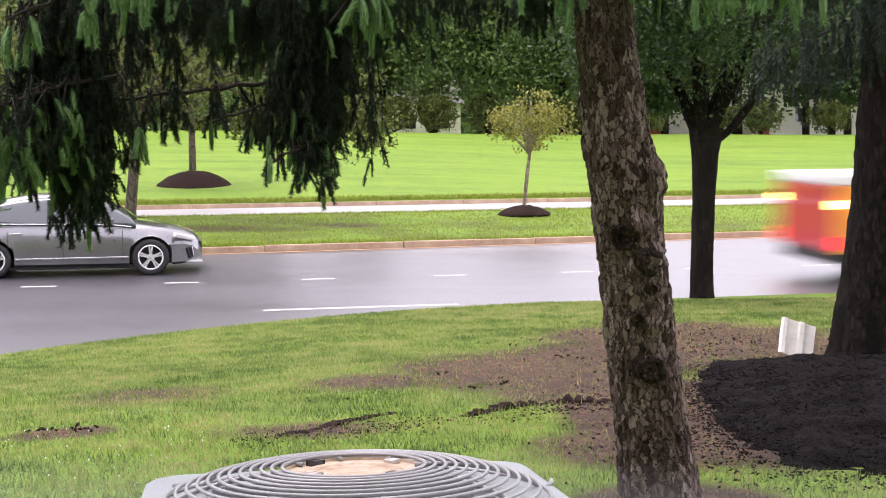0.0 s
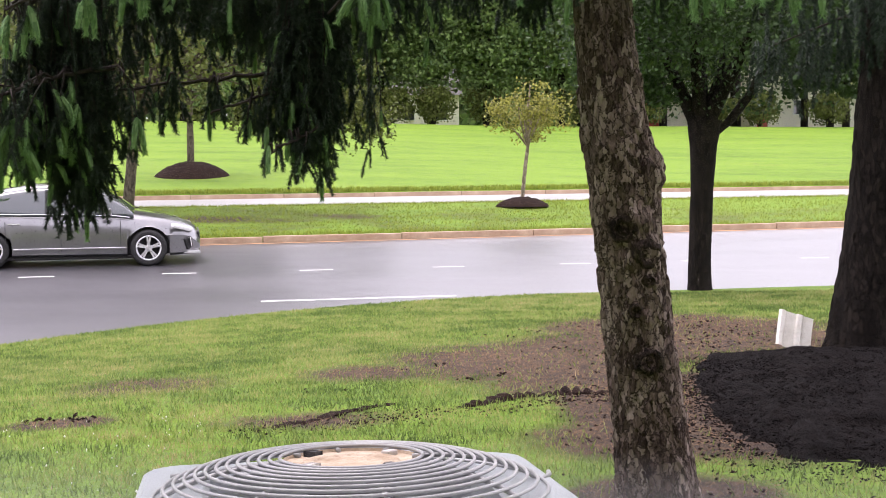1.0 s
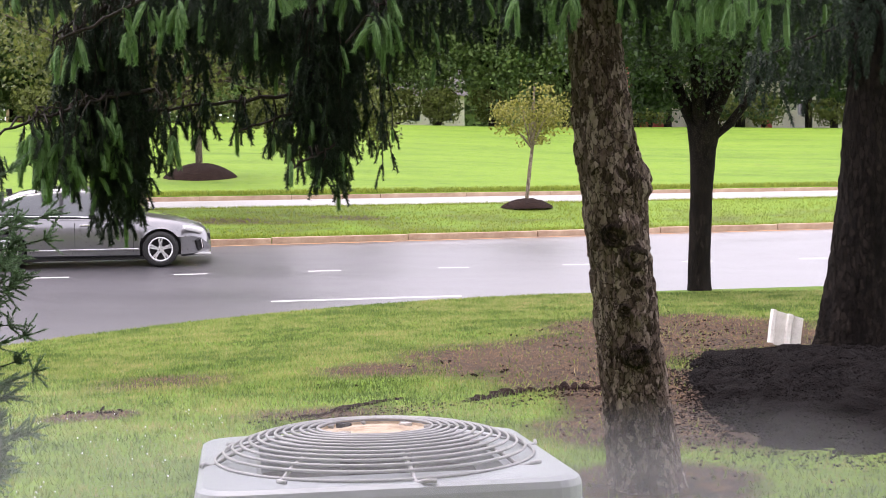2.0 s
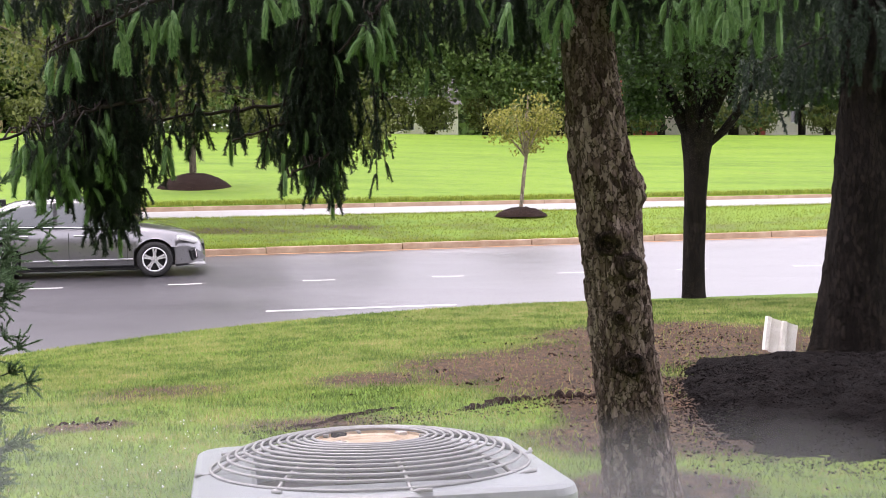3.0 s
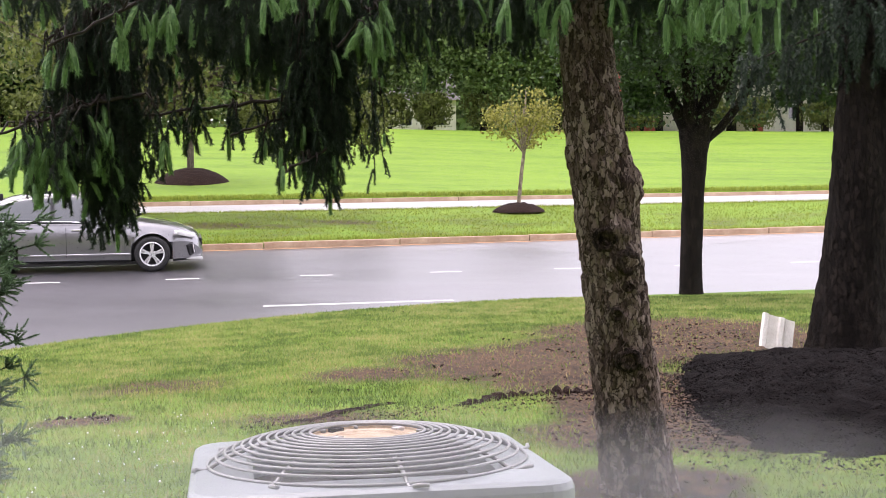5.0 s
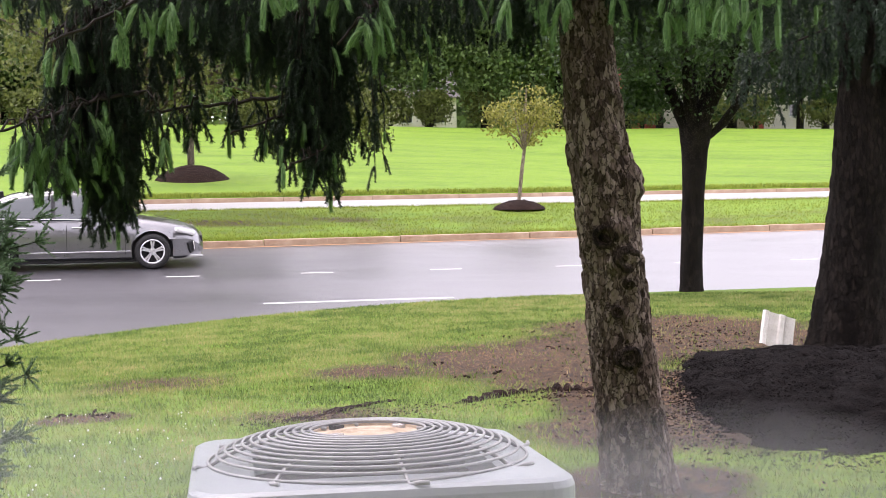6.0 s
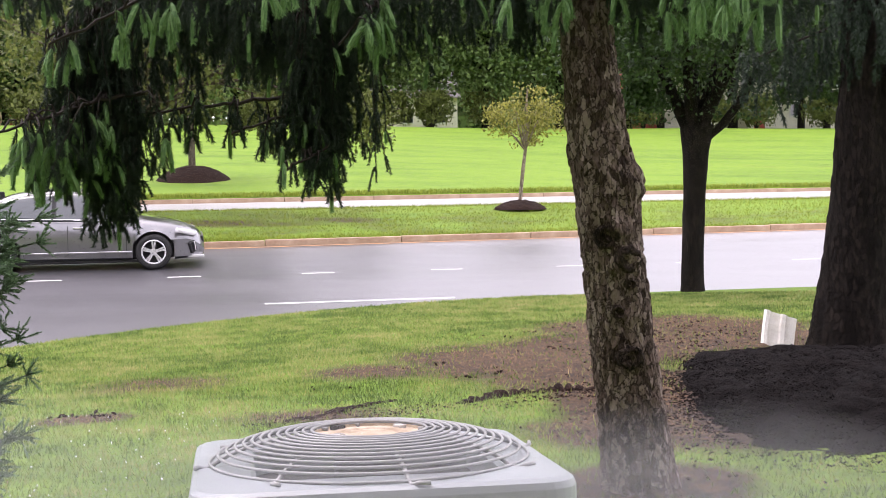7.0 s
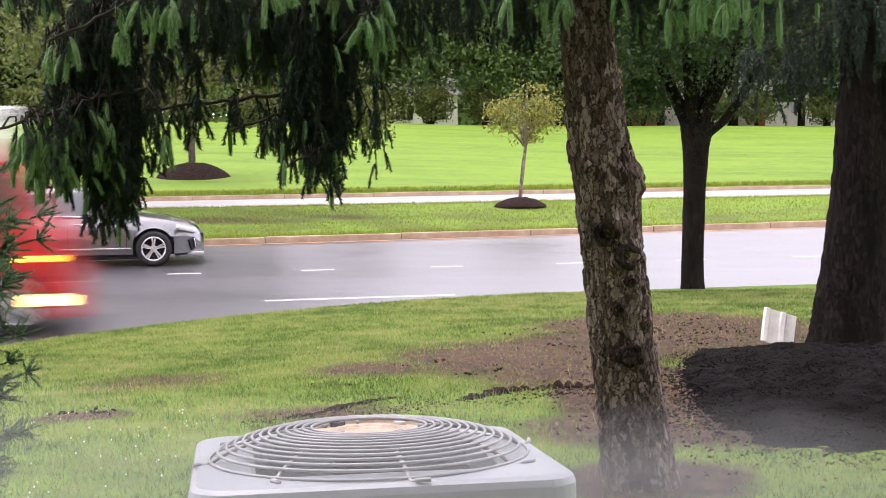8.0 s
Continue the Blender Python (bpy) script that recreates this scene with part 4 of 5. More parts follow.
def backdrop_trees():
    g = random.Random(4)
    base = None
    for k in range(38):
        if k in (18, 20):
            continue  # gaps where the sky shows
        x = -52 + k * 2.7 + g.uniform(-1.5, 1.5)
        y = 102 + g.uniform(-3, 12) + x * 0.2
        sc = g.uniform(0.85, 1.35)
        m = Matrix.Translation((x, y, 4.6 + (2.7 if x > 9 else 0.5 if x > -7 else 0.0) + g.uniform(-0.5, 0.5))) @ Matrix.Rotation(g.uniform(0, 6.28), 4, "Z")
        if k < 3:
            t = empty("background_tree", m, "leafy green tree beyond the hill crest", "tree", "trees beyond the hill")
            trunk_mesh("trunk", [(0, 0, -3.5), (0, 0, 2.0), (0.1, 0, 6.0), (0.1, 0, 11.0)], [0.32, 0.26, 0.18, 0.04], M_BARK_SHADED, t, 0.01, 14, 20, 6.0, k)
            cc = leaf_cloud(22000, (0, 0, 7.4), 0.17, (3.9, 3.9, 6.3), M_LEAF_FAR, t, clumps=130, seed=60 + k)
            limbs(t, (0, 0, 3.0), [tuple(c) for c in cc[::9]], 0.12, M_BARK_SHADED)
            base = (base or []) + [t]
        else:
            copy_thing(base[k % 3], m)


backdrop_trees()
woods = leaf_cloud(36000, (0, 158, 9), 0.55, (95, 5, 6.5), M_LEAF_FAR, None, "far_woods", 700, 77, 0.0)
tagged(bpy.data.objects["far_woods"], "distant green woods beyond the houses", "woods", kind="stuff")


def crest_shrubs():
    """Dark shrubs along the brow, before the houses."""
    g = random.Random(9)
    base = None
    for x in (-33, -28, -22, -17.5, -13, -9.5, -6.2, -3.6, -0.6, 3.2, 7.2, 10.0, 15.0, 20.5, 24.0, 29.5, 36.0):
        m = Matrix.Translation((x, 99 + 0.2 * x + g.uniform(-1, 2), 4.5 + bank_lift(x))) @ Matrix.Rotation(g.uniform(0, 6.28), 4, "Z")
        if base is None:
            base = empty("crest_shrub", m, "dark green rounded shrub on the hill crest", "shrub", "shrubs on the hill")
            cc = leaf_cloud(4200, (0, 0, 1.15), 0.11, (1.55, 1.55, 1.15), M_LEAF_MID, base, clumps=50, seed=91)
            limbs(base, (0, 0, -0.4), [tuple(c) for c in cc[::6]], 0.05, M_BARK_SHADED)
        else:
            copy_thing(base, m)


def bank_lift(x):
    return 0.25 if x < 10 else 0.0


crest_shrubs()


def townhouse(x, y, z, w, h, front, label, n):
    t = empty("townhouse", pose(x, y, z, 0, 0, 8), label, "house")
    part("wall", box(bmesh.new(), -w / 2, w / 2, 0, 8, -1.0, h), front, t)
    bm = bmesh.new()
    vs = [bm.verts.new(v) for v in ((-w / 2 - .3, -.4, h), (w / 2 + .3, -.4, h), (w / 2 + .3, 8.4, h), (-w / 2 - .3, 8.4, h), (-w / 2 - .3, 4, h + 2.6), (w / 2 + .3, 4, h + 2.6))]
    for f in ((0, 1, 5, 4), (2, 3, 4, 5), (0, 4, 3), (1, 2, 5), (3, 2, 1, 0)):
        bm.faces.new([vs[i] for i in f])
    part("roof", bm, M_ROOF, t)
    for i in range(n):
        cx = -w / 2 + w * (i + 0.5) / n
        for zz in (1.0, 3.9):
            wd = part("window", box(bmesh.new(), cx - 0.55, cx + 0.55, -0.06, 0.05, zz, zz + 1.4), M_WHITE, t)
            part("pane", box(bmesh.new(), cx - 0.46, cx + 0.46, -0.08, -0.062, zz + 0.1, zz + 1.3), M_GLASS_HOUSE, wd)
    part("door", box(bmesh.new(), -w / 2 + 0.6, -w / 2 + 1.6, -0.08, 0.05, -0.1, 2.1), M_BRICKRED, t, "red front door")
    return t


for x, y, w, h, mt, label, n in ((-3.0, 122, 9, 6.2, M_SIDING, "cream townhouse with dark windows behind the hill", 3), (16.8, 118, 2.2, 6.4, M_BRICKRED, "narrow red-fronted townhouse beside cream ones", 1), (22.0, 122, 8.6, 6.4, M_SIDING, "cream sided townhouse row", 3), (33.5, 124, 12, 6.4, M_SIDING, "long cream townhouse row", 4), (-33.0, 118, 10, 6.0, M_KERB, "brown brick townhouse among trees", 3)):
    townhouse(x, y, 1.6 if x == -3.0 else 4.75, w, h, mt, label, n)


# ---- the cooling unit ----
def condenser():
    unit = empty("air_conditioner", pose(-0.15, 2.66, 0.846, -3.0, 0.0, 9.0), "grey outdoor condenser with domed wire fan guard", "air conditioner")
    S, Z0 = 0.345, -0.86
    bm = bmesh.new()
    outer = []
    for cx, cy, a0 in ((1, 1, 0), (-1, 1, 90), (-1, -1, 180), (1, -1, 270)):
        for q in range(7):
            a = radians(a0 + q * 15)
            outer.append(((S - 0.07) * cx + 0.07 * math.cos(a), (S - 0.07) * cy + 0.07 * math.sin(a)))
    N, Ri = len(outer), 0.288
    loops = []
    for off, z in ((0.0, -0.055), (0.0, -0.018), (-0.004, -0.006), (-0.014, 0.0)):
        loops.append([bm.verts.new((x * (1 + off / S), y * (1 + off / S), z)) for x, y in outer])
    for r, z in ((Ri + 0.012, 0.002), (Ri, -0.004), (Ri - 0.003, -0.06)):
        loops.append([bm.verts.new((r * math.cos(math.atan2(y, x)), r * math.sin(math.atan2(y, x)), z)) for x, y in outer])
    for A, B in zip(loops, loops[1:]):
        for k in range(N):
            bm.faces.new((A[k], A[(k + 1) % N], B[(k + 1) % N], B[k]))
    part("top_panel", bm, M_AC, unit, "grey enamelled top panel", smooth=False)
    # louvred body
    body = part("body", box(bmesh.new(), -S + 0.03, S - 0.03, -S + 0.03, S - 0.03, Z0 + 0.03, -0.058), M_BLACK, unit, "dark coil behind louvres")
    bm = bmesh.new()
    for sx in (-1, 1):
        for sy in (-1, 1):
            box(bm, sx * S - 0.06 * (sx > 0), sx * S + 0.06 * (sx < 0), sy * S - 0.06 * (sy > 0), sy * S + 0.06 * (sy < 0), Z0 + 0.02, -0.056, 0.012)
    box(bm, -S, S, -S, S, Z0, Z0 + 0.06, 0.01)
    part("corner_posts", bm, M_AC, unit)
    me = finish(box(bmesh.new(), -S + 0.06, S - 0.06, -0.014, 0.0, 0, 0.012, 0.003), "louvre", M_AC)
    for i in range(19):
        for r in range(4):
            l = new("louvre", me)
            l.parent = unit
            l.matrix_basis = Matrix.Rotation(r * math.pi / 2, 4, "Z") @ pose(0, -S + 0.012, Z0 + 0.09 + i * 0.0375, 25)
    tagged(part("base_pad", box(bmesh.new(), -0.5, 0.5, -0.5, 0.5, Z0 - 0.08, Z0 - 0.002, 0.01), M_KERB, unit), "concrete pad")

    def dome(r):
        q = r / 0.312
        return 0.004 + 0.052 * (1 - max(0.0, (q - 0.36) / 0.64) ** 2.0) ** 0.75
    for i in range(13):
        r = 0.113 + (0.312 - 0.113) * i / 12
        bm = bmesh.new()
        tube_into(bm, [(r * math.cos(2 * math.pi * k / 72), r * math.sin(2 * math.pi * k / 72), dome(r)) for k in range(72)], 0.0030, 6, closed=True)
        part("guard_ring", bm, M_WIRE, unit, smooth=True)
    for k in range(8):
        a = radians(-83 + 45 * k)
        rs = [0.10 + (0.322 - 0.10) * i / 14 for i in range(15)]
        pts = [(r * math.cos(a), r * math.sin(a), dome(min(r, 0.312)) - 0.006) for r in rs]
        b = a + 0.09
        pts += [(0.338 * math.cos(a + 0.03), 0.338 * math.sin(a + 0.03), 0.004), (0.345 * math.cos(b), 0.345 * math.sin(b), 0.004)]
        bm = bmesh.new()
        tube_into(bm, pts, 0.0042, 6)
        part("guard_spoke", bm, M_WIRE, unit, smooth=True)
    bm = bmesh.new()
    lathe_into(bm, [(r, z - 0.010) for r, z in ((0.0, 0.056), (0.055, 0.057), (0.060, 0.060), (0.075, 0.060), (0.080, 0.056), (0.108, 0.057), (0.110, 0.062), (0.113, 0.058), (0.110, 0.050), (0.0, 0.048))], 40)
    hub = part("motor_plate", bm, M_HUB, unit, "rust-stained tan motor plate", smooth=False)
    for k in range(4):
        a = radians(40 + 90 * k)
        bm = box(bmesh.new(), -0.011, 0.011, -0.009, 0.009, 0.045, 0.054, 0.002, Matrix.Rotation(a, 4, "Z") @ Matrix.Translation((0.088, 0, 0)))
        part("clip", bm, M_BLACK if k % 2 else M_STRIPE, hub)
    bm = bmesh.new()
    lathe_into(bm, [(0.0, 0.036), (0.07, 0.036), (0.072, -0.10), (0.0, -0.10)], 24)
    part("motor", bm, M_BLACK, unit)
    for k in range(3):
        bm = bmesh.new()
        box(bm, 0.05, 0.26, -0.09, 0.09, -0.116, -0.112, 0.0, Matrix.Rotation(radians(120 * k + 20), 4, "Z") @ Matrix.Rotation(radians(16), 4, "X"))
        part("fan_blade", bm, M_FAN, unit)
    bm = bmesh.new()
    lathe_into(bm, [(0.282, -0.06), (0.282, -0.30), (0.0, -0.32)], 40)
    part("shroud", bm, M_BLACK, unit)
    pl = part("rating_plate", box(bmesh.new(), -0.06, 0.05, -0.279, -0.276, -0.085, -0.030), M_STRIPE, unit, "pale rating plate with faded print", False)
    for i in range(4):
        part("print_bar", box(bmesh.new(), -0.052, 0.02 + 0.02 * (i % 2), -0.2755, -0.2745, -0.044 - i * 0.011, -0.040 - i * 0.011), M_BLACK, pl)


condenser()


# ---- vehicles ----
def wheel_parts(parent, x, y, r, face, spokes=5):
    """A wheel with tyre, rim and spokes; face is +1 or -1, the side that looks out."""
    w = new("wheel")
    w.parent = parent
    w.matrix_basis = Matrix.Translation((x, y, r)) @ Matrix.Rotation(radians(-90 * face), 4, "X")
    bm = bmesh.new()
    lathe_into(bm, [(r * 0.68, 0.0), (r * 0.72, 0.012), (r * 0.9, 0.012), (r * 0.975, -0.008), (r, -0.035), (r, -0.185), (r * 0.97, -0.21), (r * 0.7, -0.215), (r * 0.68, 0.0)], 48)
    part("tyre", bm, M_TYRE, w, smooth=True)
    bm = bmesh.new()
    lathe_into(bm, [(r * 0.69, -0.002), (r * 0.66, 0.004), (r * 0.63, -0.01), (r * 0.61, -0.08), (r * 0.2, -0.11), (0.0, -0.11)], 48)
    part("rim", bm, M_BLACK, w, smooth=True)
    bm = bmesh.new()
    lathe_into(bm, [(r * 0.70, 0.004), (r * 0.655, 0.010), (r * 0.61, -0.004)], 48)
    for k in range(spokes):
        for d in (-0.13, 0.13):
            a = 2 * math.pi * k / spokes + d + 0.3
            m = Matrix.Rotation(a, 4, "Z") @ Matrix.Translation((0, 0, 0))
            box(bm, r * 0.14, r * 0.65, -r * 0.05, r * 0.05, -0.03, -0.002, 0.006, m)
    lathe_into(bm, [(r * 0.2, -0.035), (r * 0.19, -0.004), (r * 0.1, 0.002), (0.0, 0.002)], 24)
    part("spokes", bm, M_ALLOY, w, "silver twin-spoke alloy")
    return w


def loft(bm, stations, cap=True):
    """Skins mirrored half sections [(y, z), ...] along x."""
    rows = []
    for x, half in stations:
        pts = [(x, -y, z) for y, z in half] + [(x, y, z) for y, z in reversed(half)]
        rows.append([bm.verts.new(p) for p in pts])
    n = len(rows[0])
    for A, B in zip(rows, rows[1:]):
        for k in range(n):
            k2 = (k + 1) % n
            bm.faces.new((A[k], B[k], B[k2], A[k2]))
    if cap:
        bm.faces.new(rows[0]); bm.faces.new(rows[-1][::-1])
    bmesh.ops.recalc_face_normals(bm, faces=bm.faces)
    return bm


def curve_at(knots, x):
    return float(np.interp(x, [k[0] for k in knots], [k[1] for k in knots]))


def sedan():
    s, w = -1.64, 27.15
    p = road_point(s, w, road_z(w))
    m = Matrix.Translation(p) @ Matrix.Rotation(TURN, 4, "Z") @ Matrix.Rotation(math.atan(0.053), 4, "X")
    car = empty("sedan", m, "grey metallic sedan standing on the wet road", "car")
    front, rear, r = 1.48, -1.325, 0.335
    top = [(-2.43, 0.80), (-2.38, 0.98), (-2.2, 1.05), (-1.7, 1.08), (-1.0, 1.01), (0.6, 0.985), (0.95, 0.985), (1.3, 0.93), (1.8, 0.85), (2.1, 0.77), (2.28, 0.69), (2.38, 0.60), (2.43, 0.50)]
    shoulder = [(-2.43, 0.75), (-2.3, 0.92), (-1.7, 0.97), (0.0, 0.93), (0.9, 0.90), (1.6, 0.80), (2.1, 0.70), (2.3, 0.60), (2.43, 0.46)]
    width = [(-2.43, 0.62), (-2.36, 0.76), (-2.1, 0.87), (-1.4, 0.925), (0.0, 0.93), (1.4, 0.925), (1.9, 0.88), (2.15, 0.80), (2.32, 0.68), (2.43, 0.50)]
    low = [(-2.43, 0.36), (-2.3, 0.24), (-1.8, 0.20), (1.9, 0.18), (2.25, 0.19), (2.4, 0.23), (2.43, 0.27)]
    xs = sorted({*np.linspace(-2.43, 2.43, 60).round(3), *(front + 0.385 * math.cos(a) for a in np.linspace(0, math.pi, 22)), *(rear + 0.385 * math.cos(a) for a in np.linspace(0, math.pi, 22))})
    st = []
    for x in xs:
        t, sh, wd, lo = (curve_at(k, x) for k in (top, shoulder, width, low))
        for ax in (front, rear):
            d = 0.385 ** 2 - (x - ax) ** 2
            if d > 0:
                lo = max(lo, r + math.sqrt(d) * 1.0)
        mid = max(lo + 0.005, min(0.56, sh - 0.12))
        lo2 = max(lo, 0.0)
        st.append((x, [(0.0, lo2 - 0.0), (wd - 0.10, lo2), (wd - 0.015, min(lo2 + 0.05, mid)), (wd, mid), (wd - 0.018, max(mid, sh - 0.17)), (wd - 0.05, max(mid + .004, sh - 0.07)), (wd - 0.105, sh), (wd - 0.18, (sh + t) / 2 + 0.02), (wd - 0.36, t), (0.0, t + 0.02)]))
    body = part("body", loft(bmesh.new(), st), M_CARPAINT, car, smooth=True)
    body.modifiers.new("edges", "EDGE_SPLIT").split_angle = radians(40)
    # cabin: glass with a painted roof
    g = [(-1.95, 1.06, 1.07), (-1.55, 1.06, 1.22), (-1.1, 1.03, 1.38), (-0.6, 1.0, 1.455), (0.0, 0.98, 1.47), (0.35, 0.98, 1.44), (0.7, 0.98, 1.32), (1.05, 0.97, 1.10), (1.22, 0.95, 0.965)]
    st = []
    for x, zb, zt in g:
        k = (zt - zb) / 0.5
        st.append((x, [(0.0, zb - 0.06), (0.83, zb - 0.06), (0.82, zb), (0.82 - 0.14 * k, zb + (zt - zb) * 0.75), (0.80 - 0.24 * k, zt - 0.02 * k), (0.50, zt + 0.012), (0.0, zt + 0.025)]))
    part("windows", loft(bmesh.new(), st), M_GLASS_CAR, car, "tinted cabin glass", smooth=True)
    st = []
    for x, zb, zt in g[1:-2]:
        k = (zt - zb) / 0.5
        st.append((x, [(0.0, zt + 0.01), (0.79 - 0.21 * k, zt - 0.06 * k), (0.805 - 0.225 * k, zt - 0.035 * k), (0.80 - 0.24 * k, zt - 0.005 * k), (0.50, zt + 0.02), (0.0, zt + 0.033)]))
    part("roof", loft(bmesh.new(), st), M_CARPAINT, car, smooth=True)
    for side in (-1, 1):
        bm = bmesh.new()
        for x0, x1 in ((-0.35, -0.28), (-1.45, -1.34)):
            box(bm, x0, x1, -0.012, 0.012, -0.19, 0.25, 0.0, Matrix.Translation((0, side * 0.757, 1.175)) @ Matrix.Rotation(side * 0.37, 4, "X"))
        part("pillars", bm, M_BLACK, car)
        bm = bmesh.new()
        tube_into(bm, [(x, side * (curve_at(width, x) - 0.065), curve_at(shoulder, x) + 0.035) for x in np.linspace(-1.7, 1.15, 20)], 0.012, 6)
        part("belt_trim", bm, M_CHROME, car, "chrome belt moulding")
        bm = bmesh.new()
        box(bm, -0.92, 1.08, side * 0.935 - 0.008, side * 0.935 + 0.008, 0.335, 0.365, 0.006)
        part("sill_trim", bm, M_CHROME, car, "bright sill strip")
        bm = bmesh.new()
        for x in (0.98, -0.08, -1.05):
            box(bm, x, x + 0.008, side * 0.922 - 0.012, side * 0.922 + 0.012, 0.30, 0.86)
        part("door_gap", bm, M_BLACK, car)
        for x in (0.02, -1.0):
            part("door_handle", box(bmesh.new(), x, x + 0.21, side * 0.93 - 0.012, side * 0.93 + 0.022, 0.80, 0.825, 0.008), M_CHROME, car)
        mir = part("mirror", box(bmesh.new(), 0.66, 0.84, side * 1.0 - 0.10, side * 1.0 + 0.08, 0.96, 1.09, 0.03), M_CARPAINT, car)
        part("head_lamp", box(bmesh.new(), -0.26, 0.20, -0.045, 0.045, -0.035, 0.055, 0.03, Matrix.Translation((2.11, side * 0.76, 0.675)) @ Matrix.Rotation(side * radians(-38), 4, "Z") @ Matrix.Rotation(radians(14), 4, "Y")), M_LENS, car, "clear head lamp with bright bowl")
        part("fog_vent", box(bmesh.new(), -0.07, 0.09, -0.03, 0.03, -0.11, 0.11, 0.02, Matrix.Translation((2.20, side * 0.765, 0.40)) @ Matrix.Rotation(side * radians(-45), 4, "Z") @ Matrix.Rotation(radians(-20), 4, "Y")), M_BLACK, car)
        part("fog_trim", box(bmesh.new(), -0.012, 0.012, -0.04, 0.04, -0.09, 0.09, 0.006, Matrix.Translation((2.23, side * 0.79, 0.42)) @ Matrix.Rotation(side * radians(-45), 4, "Z") @ Matrix.Rotation(radians(-12), 4, "Y")), M_CHROME, car, "bright day-lamp strip")
        wheel_parts(car, front, side * 0.93, r, side)
        wheel_parts(car, rear, side * 0.93, r, side)
        part("wheel_well", box(bmesh.new(), front - 0.38, front + 0.38, side * 0.68 - 0.02, side * 0.68 + 0.02, 0.2, 0.72), M_BLACK, car)
        part("tail_lamp", box(bmesh.new(), -2.40, -2.10, side * 0.74 - 0.10, side * 0.74 + 0.06, 0.80, 0.93, 0.03), M_RED, car)
    bm = bmesh.new()
    box(bm, 2.10, 2.425, -0.76, 0.76, 0.20, 0.25, 0.014)
    part("front_lip", bm, M_LENS, car, "bright lower lip")
    # black underbody slab, added to deepen the contact shade beneath the car
    part("underbody_shade", box(bmesh.new(), -2.1, 1.75, -0.78, 0.78, 0.13, 0.20, 0.02), M_BLACK, car)
    part("grille", box(bmesh.new(), 2.36, 2.425, -0.45, 0.45, 0.30, 0.58, 0.02), M_BLACK, car)


sedan()


def lorry(name, label, tall):
    """A red lorry: cab, body, wheels, lamps. x runs forward, the front bumper lies at x = 0."""
    t = empty(name, pose(0, 0, 0), label, "truck")
    L = 7.2
    fore = 0.8 if tall else 0.0  # how far the cab stands forward
    high = 0.25 if tall else 0.0
    part("bumper", box(bmesh.new(), -0.35, 0.0, -1.05, 1.05, 0.22 if tall else 0.42, 0.72, 0.05), M_RED if tall else M_CHROME, t)
    bm = bmesh.new()
    loft(bm, [(-0.12, [(0, 0.6), (0.9, 0.6), (1.0, 0.8), (0.98, 1.25), (0.85, 1.38), (0, 1.42)]), (-0.3, [(0, 0.6), (1.0, 0.6), (1.05, 0.8), (1.03, 1.3), (0.92, 1.45), (0, 1.5)]),
              (-1.3, [(0, 0.6), (1.05, 0.6), (1.08, 0.8), (1.06, 1.4), (0.97, 1.55), (0, 1.62)])])
    part("hood", bm, M_RED, t)
    bm = bmesh.new()
    loft(bm, [(-1.25 + fore, [(0, 0.6), (1.06, 0.6), (1.08, 0.9), (1.07, 1.5), (0.98, 1.6), (0, 1.62)]), (-1.75 + fore, [(0, 0.6), (1.06, 0.6), (1.08, 0.9), (1.07, 1.6), (0.96, 2.3 + high), (0, 2.36 + high)]),
              (-3.0, [(0, 0.6), (1.06, 0.6), (1.08, 0.9), (1.07, 1.6), (0.98, 2.36 + high), (0, 2.42 + high)])])
    part("cab", bm, M_RED, t)
    for side in (-1, 1):
        part("side_window", box(bmesh.new(), -2.3 + fore, -1.75 + fore, side * 1.045 - 0.02, side * 1.045 + 0.02, 1.62, 2.2, 0.02), M_GLASS_CAR, t)
        part("head_lamp", box(bmesh.new(), -0.62 if tall else -0.42, -0.22 if tall else -0.06, side * 0.95 - 0.12, side * 0.95 + 0.13, 0.40 if tall else 0.86, 0.54 if tall else 1.06, 0.03), M_LAMP, t, "lit yellow-white head lamp")
        part("marker_lamp", box(bmesh.new(), -0.95, -0.35, side * 1.06 - 0.03, side * 1.06 + 0.03, 1.0, 1.08, 0.01), M_AMBER, t, "lit amber marker")
        part("tail_lamp", box(bmesh.new(), -L - 0.05, -L + 0.25, side * 1.14 - 0.05, side * 1.14 + 0.03, 1.33, 1.47, 0.01), M_LAMP, t, "lit yellow tail marker")
        part("stop_lamp", box(bmesh.new(), -L - 0.03, -L + 0.3, side * 1.14 - 0.04, side * 1.14 + 0.025, 0.62, 0.85, 0.01), M_TAIL, t, "lit red stop lamp")
        part("corner_band", box(bmesh.new(), -L - 0.012, -L + 1.0, side * 1.135 - 0.03, side * 1.135 + 0.018, 0.55, 1.72, 0.005), M_ORANGE, t, "orange reflective corner band")
        for z0, z1 in ((0.88, 1.0), (1.48, 1.56)):
            part("side_band", box(bmesh.new(), -L + 0.5, -3.3, side * 1.13 - 0.012, side * 1.13 + 0.014, z0, z1, 0.002), M_STRIPE, t, "silver band")
        wheel_parts(t, -1.0, side * 1.08, 0.46, side)
        wheel_parts(t, -5.6, side * 1.08, 0.46, side)
        part("mirror", box(bmesh.new(), -1.65 + fore, -1.5 + fore, side * 1.28 - 0.14, side * 1.28 + 0.12, 1.7, 2.15, 0.03), M_BLACK, t)
    part("windscreen", box(bmesh.new(), -0.02, 0.02, -0.88, 0.88, -0.36, 0.36, 0.02, Matrix.Translation((-1.50 + fore, 0, 1.98)) @ Matrix.Rotation(radians(-34), 4, "Y")), M_GLASS_CAR, t)
